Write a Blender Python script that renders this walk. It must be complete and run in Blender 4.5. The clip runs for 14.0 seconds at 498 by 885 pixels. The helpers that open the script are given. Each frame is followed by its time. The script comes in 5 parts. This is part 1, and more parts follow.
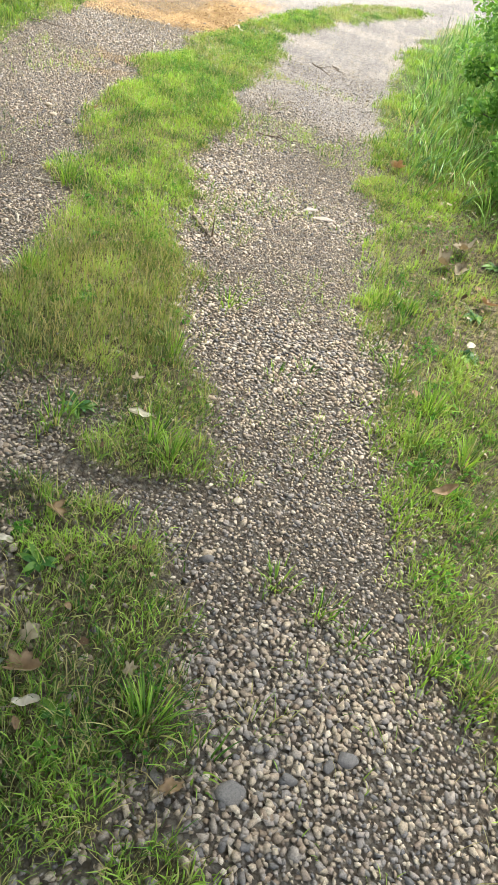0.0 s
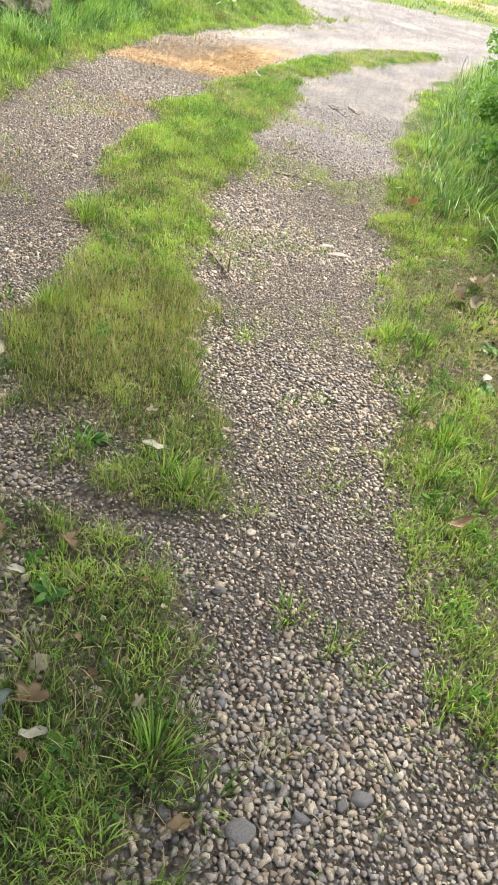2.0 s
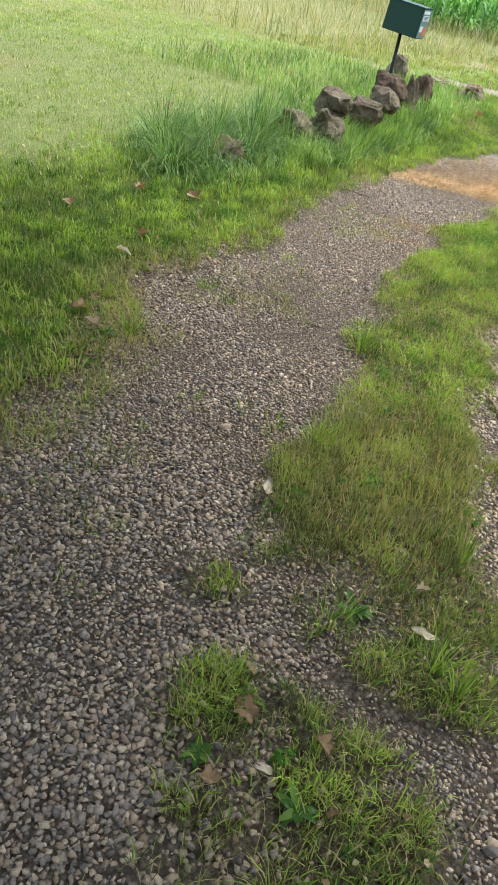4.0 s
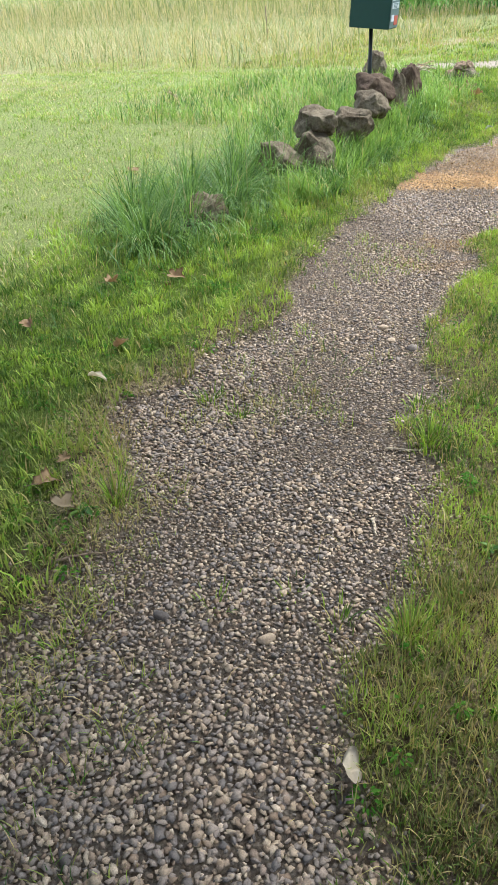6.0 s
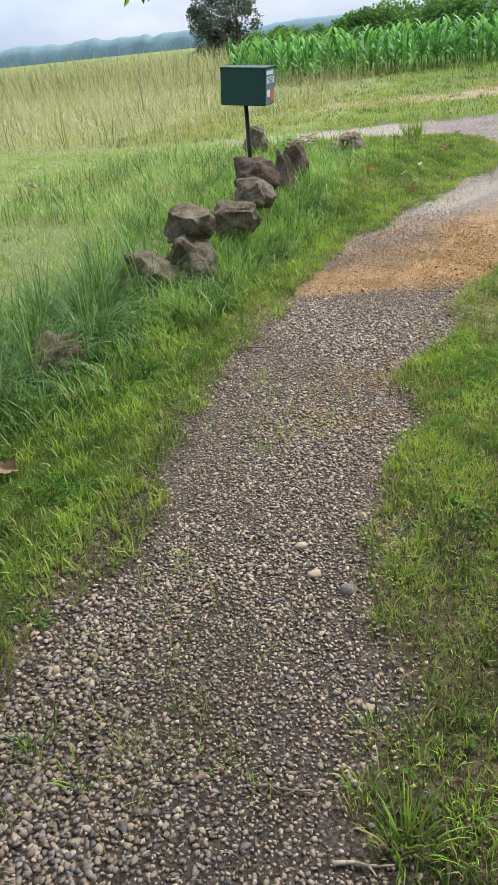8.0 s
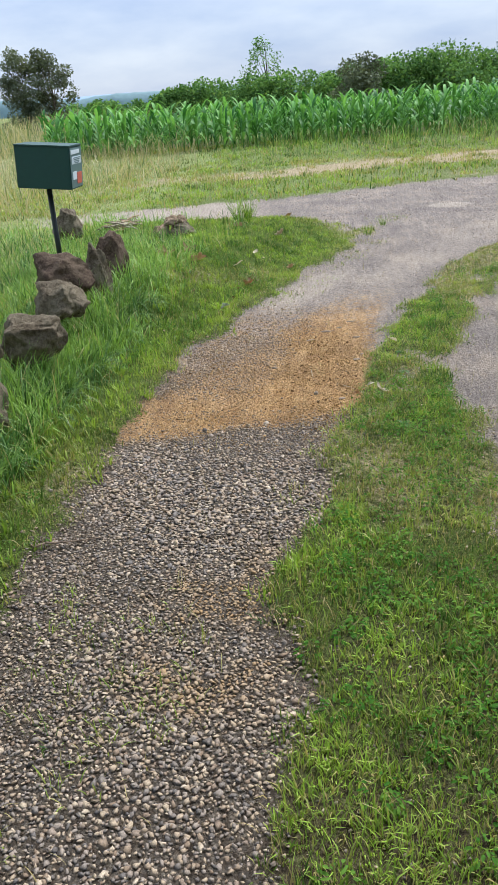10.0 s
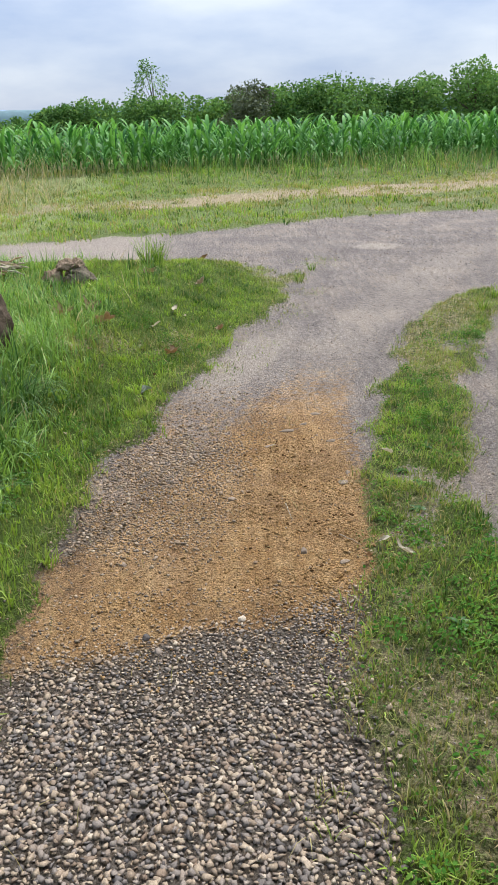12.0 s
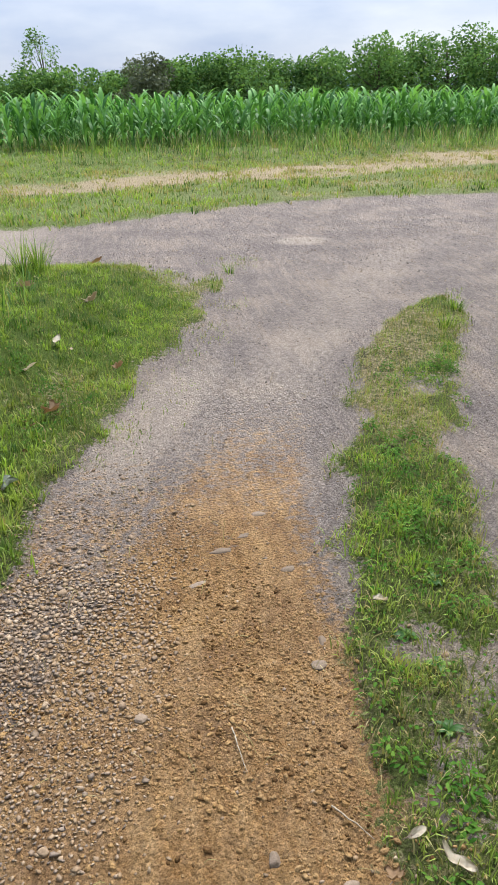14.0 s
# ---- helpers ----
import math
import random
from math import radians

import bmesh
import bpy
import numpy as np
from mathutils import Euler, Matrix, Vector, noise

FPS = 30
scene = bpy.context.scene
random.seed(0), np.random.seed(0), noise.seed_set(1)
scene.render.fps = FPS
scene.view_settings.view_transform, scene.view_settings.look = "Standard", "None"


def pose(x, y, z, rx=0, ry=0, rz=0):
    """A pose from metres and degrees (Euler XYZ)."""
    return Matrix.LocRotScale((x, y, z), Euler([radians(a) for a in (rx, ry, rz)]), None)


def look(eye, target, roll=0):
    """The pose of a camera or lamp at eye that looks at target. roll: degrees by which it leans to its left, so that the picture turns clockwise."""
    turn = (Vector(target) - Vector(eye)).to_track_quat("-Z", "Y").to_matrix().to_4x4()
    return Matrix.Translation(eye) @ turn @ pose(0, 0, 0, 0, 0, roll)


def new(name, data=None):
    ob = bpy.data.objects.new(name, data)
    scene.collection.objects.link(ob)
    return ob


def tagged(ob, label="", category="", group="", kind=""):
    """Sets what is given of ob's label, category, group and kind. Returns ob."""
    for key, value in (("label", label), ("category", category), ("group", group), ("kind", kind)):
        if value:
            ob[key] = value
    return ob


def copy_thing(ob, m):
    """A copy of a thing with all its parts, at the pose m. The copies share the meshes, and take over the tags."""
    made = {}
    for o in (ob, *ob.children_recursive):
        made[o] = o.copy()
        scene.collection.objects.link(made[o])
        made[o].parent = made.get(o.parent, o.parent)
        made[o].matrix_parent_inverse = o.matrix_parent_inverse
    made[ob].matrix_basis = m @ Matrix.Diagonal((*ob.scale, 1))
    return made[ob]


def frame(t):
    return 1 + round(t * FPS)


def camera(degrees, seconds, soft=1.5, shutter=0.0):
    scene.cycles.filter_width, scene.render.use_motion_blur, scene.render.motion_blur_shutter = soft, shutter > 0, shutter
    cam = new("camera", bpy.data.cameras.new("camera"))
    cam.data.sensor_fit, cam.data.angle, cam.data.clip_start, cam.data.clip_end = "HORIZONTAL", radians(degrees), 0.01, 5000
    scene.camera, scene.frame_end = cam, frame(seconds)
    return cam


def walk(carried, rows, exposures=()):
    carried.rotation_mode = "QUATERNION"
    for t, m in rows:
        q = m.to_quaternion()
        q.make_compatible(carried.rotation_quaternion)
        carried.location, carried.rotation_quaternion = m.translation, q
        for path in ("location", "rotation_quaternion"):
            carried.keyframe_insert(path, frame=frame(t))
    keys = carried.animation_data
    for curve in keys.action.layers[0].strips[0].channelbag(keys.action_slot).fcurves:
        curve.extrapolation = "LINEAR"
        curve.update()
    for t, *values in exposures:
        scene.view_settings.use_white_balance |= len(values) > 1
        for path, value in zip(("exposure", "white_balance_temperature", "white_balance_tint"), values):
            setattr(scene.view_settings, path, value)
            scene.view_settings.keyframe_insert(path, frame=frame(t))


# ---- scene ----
cam = camera(37.2, 14.0, soft=1.0)
PATH = [
    (0, (0.002, 0.014, 1.518), (-0.007, 1.561, 0.25), 15.9),
    (0.5, (0.014, 0.014, 1.516), (-0.048, 1.581, 0.274), 15.5),
    (1, (0.053, 0.019, 1.516), (0.007, 1.6, 0.292), 14.8),
    (1.5, (0.047, 0.013, 1.509), (-0.005, 1.603, 0.297), 14.3),
    (2, (0.029, 0.01, 1.509), (-0.062, 1.605, 0.305), 14.0),
    (2.5, (0.02, 0.022, 1.508), (-0.141, 1.617, 0.312), 14.2),
    (2.8, (-0.002, 0.021, 1.504), (-0.281, 1.605, 0.316), 13.9),
    (3, (-0.002, 0.023, 1.514), (-0.424, 1.575, 0.324), 12.4),
    (3.5, (-0.084, 0.066, 1.509), (-0.727, 1.545, 0.327), 11.8),
    (4, (-0.294, 0.231, 1.533), (-0.969, 1.751, 0.421), 11.3),
    (4.2, (-0.345, 0.32, 1.525), (-1.026, 1.847, 0.428), 9.0),
    (6.3, (-0.764, 1.387, 1.445), (-1.648, 2.835, 0.386), -6.4),
    (6.5, (-0.805, 1.536, 1.444), (-1.735, 2.95, 0.379), -7.2),
    (7, (-0.967, 1.844, 1.432), (-1.791, 3.296, 0.329), -5.1),
    (7.5, (-1.114, 2.158, 1.469), (-1.731, 3.745, 0.42), -5.7),
    (8, (-1.095, 2.487, 1.475), (-1.743, 4.118, 0.517), -6.2),
    (8.5, (-1.161, 2.768, 1.464), (-1.627, 4.467, 0.517), -2.6),
    (9, (-1.278, 3.094, 1.478), (-1.542, 4.846, 0.55), -4.7),
    (9.2, (-1.288, 3.206, 1.469), (-1.543, 4.968, 0.558), -4.6),
    (11.3, (-1.547, 4.732, 1.476), (-1.776, 6.546, 0.673), -3.0),
    (11.5, (-1.593, 4.856, 1.468), (-1.79, 6.674, 0.664), -2.4),
    (12, (-1.732, 5.18, 1.462), (-1.684, 7.009, 0.654), -1.5),
    (12.5, (-1.695, 5.544, 1.418), (-1.663, 7.371, 0.603), -3.5),
    (13, (-1.678, 5.873, 1.427), (-1.673, 7.697, 0.608), -2.8),
    (13.5, (-1.73, 6.231, 1.434), (-1.518, 8.038, 0.602), -0.3),
    (14, (-1.672, 6.52, 1.415), (-1.395, 8.305, 0.555), -0.8),
]
walk(cam, [(t, look(eye, target, roll)) for t, eye, target, roll in PATH],
     [(0, 2.15, 6500, 5), (2.5, 2.08, 6500, 9), (3.2, 1.66, 6500, 9), (3.5, 1.5, 6550, 10), (4.2, 1.6, 6500, 9), (6.5, 1.72, 6250, 11), (7.0, 1.8, 6200, 11),
      (7.5, 1.2, 6450, 11), (8, 1.22, 6300, 11), (9, 1.12, 6100, 11), (11.5, 1.05, 6300, 10), (12.2, 1.0, 6250, 12), (13.5, 1.04, 6350, 13), (14, 1.1, 6400, 13)])

# ---- world, sun and sky ----
SUN_UP, SUN_TURN = 56.0, 25.0
world = bpy.data.worlds.new("overcast_sky")
scene.world = world
world.use_nodes = True
wn, wl = world.node_tree.nodes, world.node_tree.links
wn.clear()
w_out = wn.new("ShaderNodeOutputWorld")
w_bg = wn.new("ShaderNodeBackground")
w_sky = wn.new("ShaderNodeTexSky")
w_sky.sky_type = "NISHITA"
w_sky.sun_disc = False
w_sky.sun_elevation, w_sky.sun_rotation = radians(SUN_UP), radians(SUN_TURN)
w_dim = wn.new("ShaderNodeVectorMath")
w_dim.operation = "SCALE"
w_dim.inputs["Scale"].default_value = 0.07
w_co = wn.new("ShaderNodeTexCoord")
w_map = wn.new("ShaderNodeMapping")
w_map.inputs["Scale"].default_value = (1.0, 1.0, 3.2)
w_noise = wn.new("ShaderNodeTexNoise")
w_noise.inputs["Scale"].default_value = 3.4
w_noise.inputs["Detail"].default_value = 6.0
w_noise.inputs["Roughness"].default_value = 0.52
w_ramp = wn.new("ShaderNodeValToRGB")
w_ramp.color_ramp.elements[0].position, w_ramp.color_ramp.elements[0].color = 0.34, (0.44, 0.56, 0.80, 1)
w_ramp.color_ramp.elements[1].position, w_ramp.color_ramp.elements[1].color = 0.66, (0.84, 0.91, 1.0, 1)
w_sep = wn.new("ShaderNodeSeparateXYZ")
w_up = wn.new("ShaderNodeMapRange")
w_up.inputs["From Min"].default_value, w_up.inputs["From Max"].default_value = 0.0, 1.0
w_up.inputs["To Min"].default_value, w_up.inputs["To Max"].default_value = 0.43, 1.12
w_cloud = wn.new("ShaderNodeVectorMath")
w_cloud.operation = "SCALE"
w_mix = wn.new("ShaderNodeMix")
w_mix.data_type = "RGBA"
w_mix.inputs["Factor"].default_value = 0.88
wl.new(w_co.outputs["Generated"], w_map.inputs["Vector"])
wl.new(w_map.outputs["Vector"], w_noise.inputs["Vector"])
wl.new(w_noise.outputs["Fac"], w_ramp.inputs["Fac"])
wl.new(w_co.outputs["Generated"], w_sep.inputs["Vector"])
wl.new(w_sep.outputs["Z"], w_up.inputs["Value"])
wl.new(w_ramp.outputs["Color"], w_cloud.inputs[0])
wl.new(w_up.outputs["Result"], w_cloud.inputs["Scale"])
wl.new(w_sky.outputs["Color"], w_dim.inputs[0])
wl.new(w_dim.outputs["Vector"], w_mix.inputs["A"])
wl.new(w_cloud.outputs["Vector"], w_mix.inputs["B"])
wl.new(w_mix.outputs["Result"], w_bg.inputs["Color"])
wl.new(w_bg.outputs["Background"], w_out.inputs["Surface"])

sun_data = bpy.data.lights.new("sun", "SUN")
sun_data.energy, sun_data.angle, sun_data.color = 2.5, radians(16), (1.0, 0.972, 0.925)
sun = new("sun", sun_data)
sun.matrix_world = look((0, 0, 30), (30 * -math.sin(radians(SUN_TURN)) / math.tan(radians(SUN_UP)),
                                     30 * -math.cos(radians(SUN_TURN)) / math.tan(radians(SUN_UP)), 0))

rng = np.random.default_rng(7)


# ---- noise and the plan ----
def smooth(a, b, v):
    u = np.clip((v - a) / (b - a), 0, 1)
    return u * u * (3 - 2 * u)


def value_noise(x, y, scale, seed):
    x, y = np.asarray(x, float) / scale, np.asarray(y, float) / scale
    xi, yi = np.floor(x).astype(np.int64), np.floor(y).astype(np.int64)
    fx, fy = x - xi, y - yi
    fx, fy = fx * fx * (3 - 2 * fx), fy * fy * (3 - 2 * fy)

    def h(a, b):
        n = (a * 374761393 + b * 668265263 + seed * 1442695041) & 0xFFFFFFFF
        n = ((n ^ (n >> 13)) * 1274126177) & 0xFFFFFFFF
        return ((n ^ (n >> 16)) & 0xFFFF) / 65535.0
    return ((h(xi, yi) * (1 - fx) + h(xi + 1, yi) * fx) * (1 - fy)
            + (h(xi, yi + 1) * (1 - fx) + h(xi + 1, yi + 1) * fx) * fy)


def fbm(x, y, scale, seed):
    return (value_noise(x, y, scale, seed) * 0.55 + value_noise(x, y, scale * 0.47, seed + 1) * 0.3
            + value_noise(x, y, scale * 0.21, seed + 2) * 0.15)


def line(*pts):
    a, b = np.array([p[0] for p in pts]), np.array([p[1] for p in pts])
    return lambda v: np.interp(v, a, b)


# edges of the tracks: x for a given y
left_edge = line((-1, -1.75), (1, -1.8), (2.03, -1.9), (2.6, -2.0), (3.1, -2.30), (3.9, -2.32), (4.4, -2.27), (5.1, -2.46),
                 (6.1, -2.42), (7.2, -2.40), (8.3, -2.24), (9.4, -1.97), (10.5, -1.56), (11.4, -1.25), (12.3, -1.0), (13.2, -0.75))
median_left = line((1.0, -0.75), (1.5, -0.82), (1.94, -0.97), (2.3, -1.12), (2.8, -1.13), (3.3, -1.20), (3.5, -1.36), (3.95, -1.36), (4.4, -1.45),
                   (4.76, -1.57), (5.1, -1.50), (5.7, -1.55), (6.1, -1.54), (6.55, -1.43), (7.2, -1.35), (7.9, -1.23), (8.35, -1.07),
                   (9.2, -0.85), (10.45, -0.41), (11.3, 0.08), (11.8, 0.66), (12.2, 1.0))
median_right = line((0.3, 0.06), (0.6, 0.04), (0.85, -0.03), (1.2, -0.09), (1.42, -0.18), (1.63, -0.08), (2.2, -0.21), (2.5, -0.34),
                    (3.1, -0.56), (4.2, -0.67), (5.3, -0.75), (6.7, -0.74), (7.6, -0.70), (8.2, -0.6), (9.0, -0.38), (9.7, -0.14),
                    (10.3, 0.22), (11.0, 0.52), (11.8, 0.72), (12.2, 0.9))
right_edge = line((0, 0.85), (0.8, 0.73), (1.2, 0.58), (1.9, 0.47), (2.25, 0.37), (2.7, 0.33), (3.5, 0.22), (4.24, 0.17), (5.0, 0.19),
                  (5.8, 0.18), (8.6, 0.36), (11, 0.85), (12.6, 1.6), (13.2, 3.5), (13.4, 9))
# edges of the road: y for a given x
road_far = line((-9, 14.2), (-4.4, 14.95), (-3.1, 15.35), (-1.6, 15.75), (-0.35, 16.6), (1.68, 17.25), (3.7, 17.15), (9, 17.0), (40, 16))
road_near = line((-9, 13.6), (-4.2, 14.0), (-2.76, 13.75), (-1.8, 13.35), (-0.9, 13.0), (1.6, 12.6), (3.5, 12.9), (9, 13.0), (40, 12))


def grassiness(x, y):
    """1 on turf, 0 on bare tracks."""
    j = (fbm(x, y, 0.32, 11) - 0.5) * 0.34
    left = smooth(-0.04, 0.12, left_edge(y) - x + j)
    med = np.minimum(smooth(-0.05, 0.12, x - median_left(y) + j), smooth(-0.05, 0.12, median_right(y) - x + j))
    near = smooth(1.75, 2.05, y + j)
    patch = np.maximum.reduce([smooth(1.15, 0.75, np.hypot((x - a) / c, (y - b) / d) + j * 2) for a, b, c, d in
                               ((-0.30, 1.06, 0.34, 0.36), (-0.22, 0.66, 0.22, 0.16), (-0.02, 0.82, 0.10, 0.08), (-0.42, 1.72, 0.36, 0.16),
                                (-0.62, 1.30, 0.20, 0.16), (-0.45, 0.55, 0.3, 0.2), (0.05, 0.55, 0.12, 0.1), (-0.95, 1.7, 0.14, 0.1))])
    patch = patch * (0.25 + 0.75 * smooth(0.40, 0.52, fbm(x, y, 0.2, 17)))
    med = med * near + patch * (1 - near) * 0.95
    bald = smooth(0.56, 0.66, fbm(x, y, 0.42, 15)) * smooth(6.0, 9.0, y) * smooth(10.6, 9.6, y)
    med = med * (1 - 0.85 * bald)
    right = smooth(-0.06, 0.2, x - right_edge(y) + j)
    before = smooth(0.1, 0.9, road_near(x) - y + j * 3.5)
    beyond = smooth(-0.1, 0.35, y - road_far(x) + j * 1.5)
    g = np.maximum.reduce([left * before, med * smooth(12.1, 11.5, y), right * before, beyond])
    g = np.maximum(g, smooth(-4.0, -7.0, x) * smooth(11, 13, y))
    return g


def height(x, y):
    """Height of the ground."""
    h = 0.045 * (fbm(x, y, 1.6, 31) - 0.5)
    h = h * smooth(-0.2, 1.5, y)
    g = grassiness(x, y)
    h = h - 0.015 + 0.035 * g
    bank = smooth(0.25, 1.0, left_edge(y) - x) * smooth(4.5, 8.5, y) * smooth(13.6, 12.0, y)
    h = h + 0.2 * bank
    h = h + 0.14 * smooth(0.35, 1.2, x - right_edge(y)) * smooth(13.0, 11.0, y)
    h = h + 0.22 * smooth(22.3, 24.5, y - 0.22 * np.clip(x, -3, 9)) * smooth(60, 30, y)
    return h


def turf_dryness(x, y):
    d = smooth(0.5, 0.75, fbm(x, y, 1.1, 51)) * 0.5
    j = (fbm(x, y, 0.9, 53) - 0.5) * 1.6
    centre = line((-6, 19.0), (-2, 19.8), (2, 21.2), (6, 22.8), (12, 24.5))(x)
    half = line((-6, 1.0), (-2, 1.2), (2, 1.5), (6, 1.9), (12, 2.2))(x)
    strip = smooth(1.1, 0.45, np.abs(y + j * 0.6 - centre) / half) * smooth(-5.9, -4.8, x + j) * (0.55 + 0.45 * smooth(0.35, 0.55, fbm(x, y, 0.9, 57)))
    meadow = smooth(-4.0, -5.5, x) * smooth(13.5, 15, y) * 0.35
    worn = 0.4 * smooth(1.3, 0.4, np.hypot((x + 0.7) / 0.5, (y - 2.45) / 0.65) + j * 0.2)
    rim = 0.3 * smooth(0.2, 0.0, np.abs(x - left_edge(y) + 0.1) + j * 0.08) * smooth(13, 11, y)
    tired = 0.5 * smooth(7.4, 9.0, y) * smooth(12.5, 11.5, y) * (x > median_left(y)) * (x < median_right(y)) * smooth(0.42, 0.58, fbm(x, y, 0.5, 58))
    tip = 0.4 * smooth(11.5, 12.9, y + j * 0.6) * smooth(13.6, 13.0, y) * (x < left_edge(y))
    return np.clip(np.maximum.reduce([d, strip, meadow, worn, rim, tired, tip]), 0, 1)


# ---- mesh helpers ----
def part(name, bm, material, parent=None, label="", flat=False):
    me = bpy.data.meshes.new(name)
    bm.to_mesh(me)
    bm.free()
    me.materials.append(material)
    if not flat:
        me.shade_smooth()
    ob = new(name, me)
    ob.parent = parent
    if label:
        ob["label"] = label
    return ob


def mesh_from(name, verts, faces, material, attrs=None, flat=False):
    """One object from an array of places and an array of triangles or quads."""
    me = bpy.data.meshes.new(name)
    k = faces.shape[1]
    me.vertices.add(len(verts))
    me.vertices.foreach_set("co", np.ascontiguousarray(verts, np.float32).ravel())
    me.loops.add(faces.size)
    me.loops.foreach_set("vertex_index", np.ascontiguousarray(faces, np.int32).ravel())
    me.polygons.add(len(faces))
    me.polygons.foreach_set("loop_start", np.arange(0, faces.size, k, dtype=np.int32))
    me.update(calc_edges=True)
    if not flat:
        me.shade_smooth()
    for key, val in (attrs or {}).items():
        me.attributes.new(key, "FLOAT", "POINT").data.foreach_set("value", np.ascontiguousarray(val, np.float32))
    me.materials.append(material)
    return new(name, me)


def stamp(name, templates, faces, which, mats, offs, material, attrs, flat=False):
    """Copies of template shapes, turned and scaled by 3 x 3 matrices and moved, joined in one mesh."""
    n, v = len(which), templates.shape[1]
    pts = np.einsum("nij,nvj->nvi", mats, templates[which]) + offs[:, None, :]
    fs = (faces[None] + (np.arange(n) * v)[:, None, None]).reshape(-1, faces.shape[1])
    return mesh_from(name, pts.reshape(-1, 3), fs, material, {k: np.repeat(a, v) for k, a in attrs.items()}, flat)


def turns(n, tilt):
    """Random 3 x 3 turns: any way round, tilted a little."""
    a, b, c = rng.uniform(0, 6.283, n), rng.normal(0, tilt, n), rng.normal(0, tilt, n)
    ca, sa, cb, sb, cc, sc = np.cos(a), np.sin(a), np.cos(b), np.sin(b), np.cos(c), np.sin(c)
    o, z = np.ones(n), np.zeros(n)
    rz = np.stack([ca, -sa, z, sa, ca, z, z, z, o], 1).reshape(n, 3, 3)
    rx = np.stack([o, z, z, z, cb, -sb, z, sb, cb], 1).reshape(n, 3, 3)
    ry = np.stack([cc, z, sc, z, o, z, -sc, z, cc], 1).reshape(n, 3, 3)
    return rz @ rx @ ry


def blades(name, x, y, length, width, material, lean=0.5, segs=3, dry=None, z0=None, away=None, tone=None):
    """Grass: a curved tapering blade at each place."""
    n = len(x)
    z0 = height(x, y) - 0.006 if z0 is None else z0
    a = rng.uniform(0, 6.283, n) if away is None else away
    bend = np.abs(rng.normal(lean, lean * 0.5, n))
    t = np.linspace(0, 1, segs + 1)
    ang = bend[:, None] * (0.35 + 1.15 * t[None, :])
    step = (length / segs)[:, None]
    out = np.concatenate([np.zeros((n, 1)), np.cumsum(np.sin(ang[:, :-1]) * step, 1)], 1)
    up = np.concatenate([np.zeros((n, 1)), np.cumsum(np.cos(ang[:, :-1]) * step, 1)], 1)
    cx, cy = x[:, None] + out * np.cos(a)[:, None], y[:, None] + out * np.sin(a)[:, None]
    cz = z0[:, None] + up
    w = width[:, None] * np.array([0.8, 1.0, 0.75, 0.5][:segs] + [0.06])[None, :] * 0.5
    tw = a + rng.normal(1.57, 0.5, n)
    sx, sy = np.cos(tw)[:, None] * w, np.sin(tw)[:, None] * w
    pts = np.stack([np.stack([cx - sx, cy - sy, cz], 2), np.stack([cx + sx, cy + sy, cz], 2)], 2).reshape(n, -1, 3)
    v = pts.shape[1]
    f = np.array([[2 * i, 2 * i + 1, 2 * i + 3, 2 * i + 2] for i in range(segs)])
    fs = (f[None] + (np.arange(n) * v)[:, None, None]).reshape(-1, 4)
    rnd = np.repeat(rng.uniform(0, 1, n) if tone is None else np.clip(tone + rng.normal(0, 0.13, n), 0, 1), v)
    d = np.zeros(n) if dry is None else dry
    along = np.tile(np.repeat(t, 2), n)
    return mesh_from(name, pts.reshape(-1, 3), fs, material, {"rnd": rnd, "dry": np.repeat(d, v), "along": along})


def scatter(n, x0, x1, y0, y1, chance):
    x, y = rng.uniform(x0, x1, n), rng.uniform(y0, y1, n)
    keep = rng.uniform(0, 1, n) < chance(x, y)
    return x[keep], y[keep]


# ---- materials ----
def material(name, rough=0.8, metal=0.0):
    m = bpy.data.materials.new(name)
    m.use_nodes = True
    n, l = m.node_tree.nodes, m.node_tree.links
    b = n["Principled BSDF"]
    b.inputs["Roughness"].default_value, b.inputs["Metallic"].default_value = rough, metal
    return m, n, l, b


def attr(n, key):
    a = n.new("ShaderNodeAttribute")
    a.attribute_name = key
    return a.outputs["Fac"]


def noise_at(n, l, scale, detail=4.0, rough=0.55, key="Object"):
    c = n.new("ShaderNodeTexCoord")
    t = n.new("ShaderNodeTexNoise")
    t.inputs["Scale"].default_value, t.inputs["Detail"].default_value, t.inputs["Roughness"].default_value = scale, detail, rough
    l.new(c.outputs[key], t.inputs["Vector"])
    return t.outputs["Fac"]


def ramp(n, l, fac, *stops):
    r = n.new("ShaderNodeValToRGB")
    e = r.color_ramp.elements
    while len(e) < len(stops):
        e.new(0.5)
    for s, (p, c) in zip(e, stops):
        s.position, s.color = p, (*c, 1)
    l.new(fac, r.inputs["Fac"])
    return r.outputs["Color"]


def mix(n, l, fac, a, b, mode="MIX"):
    x = n.new("ShaderNodeMix")
    x.data_type, x.blend_type = "RGBA", mode
    for sock, v in ((x.inputs["Factor"], fac), (x.inputs["A"], a), (x.inputs["B"], b)):
        if isinstance(v, (int, float)):
            sock.default_value = v
        elif isinstance(v, tuple):
            sock.default_value = (*v, 1)
        else:
            l.new(v, sock)
    return x.outputs["Result"]


def sums(n, l, op, a, b):
    x = n.new("ShaderNodeMath")
    x.operation = op
    for sock, v in zip(x.inputs, (a, b)):
        if isinstance(v, (int, float)):
            sock.default_value = v
        else:
            l.new(v, sock)
    return x.outputs["Value"]


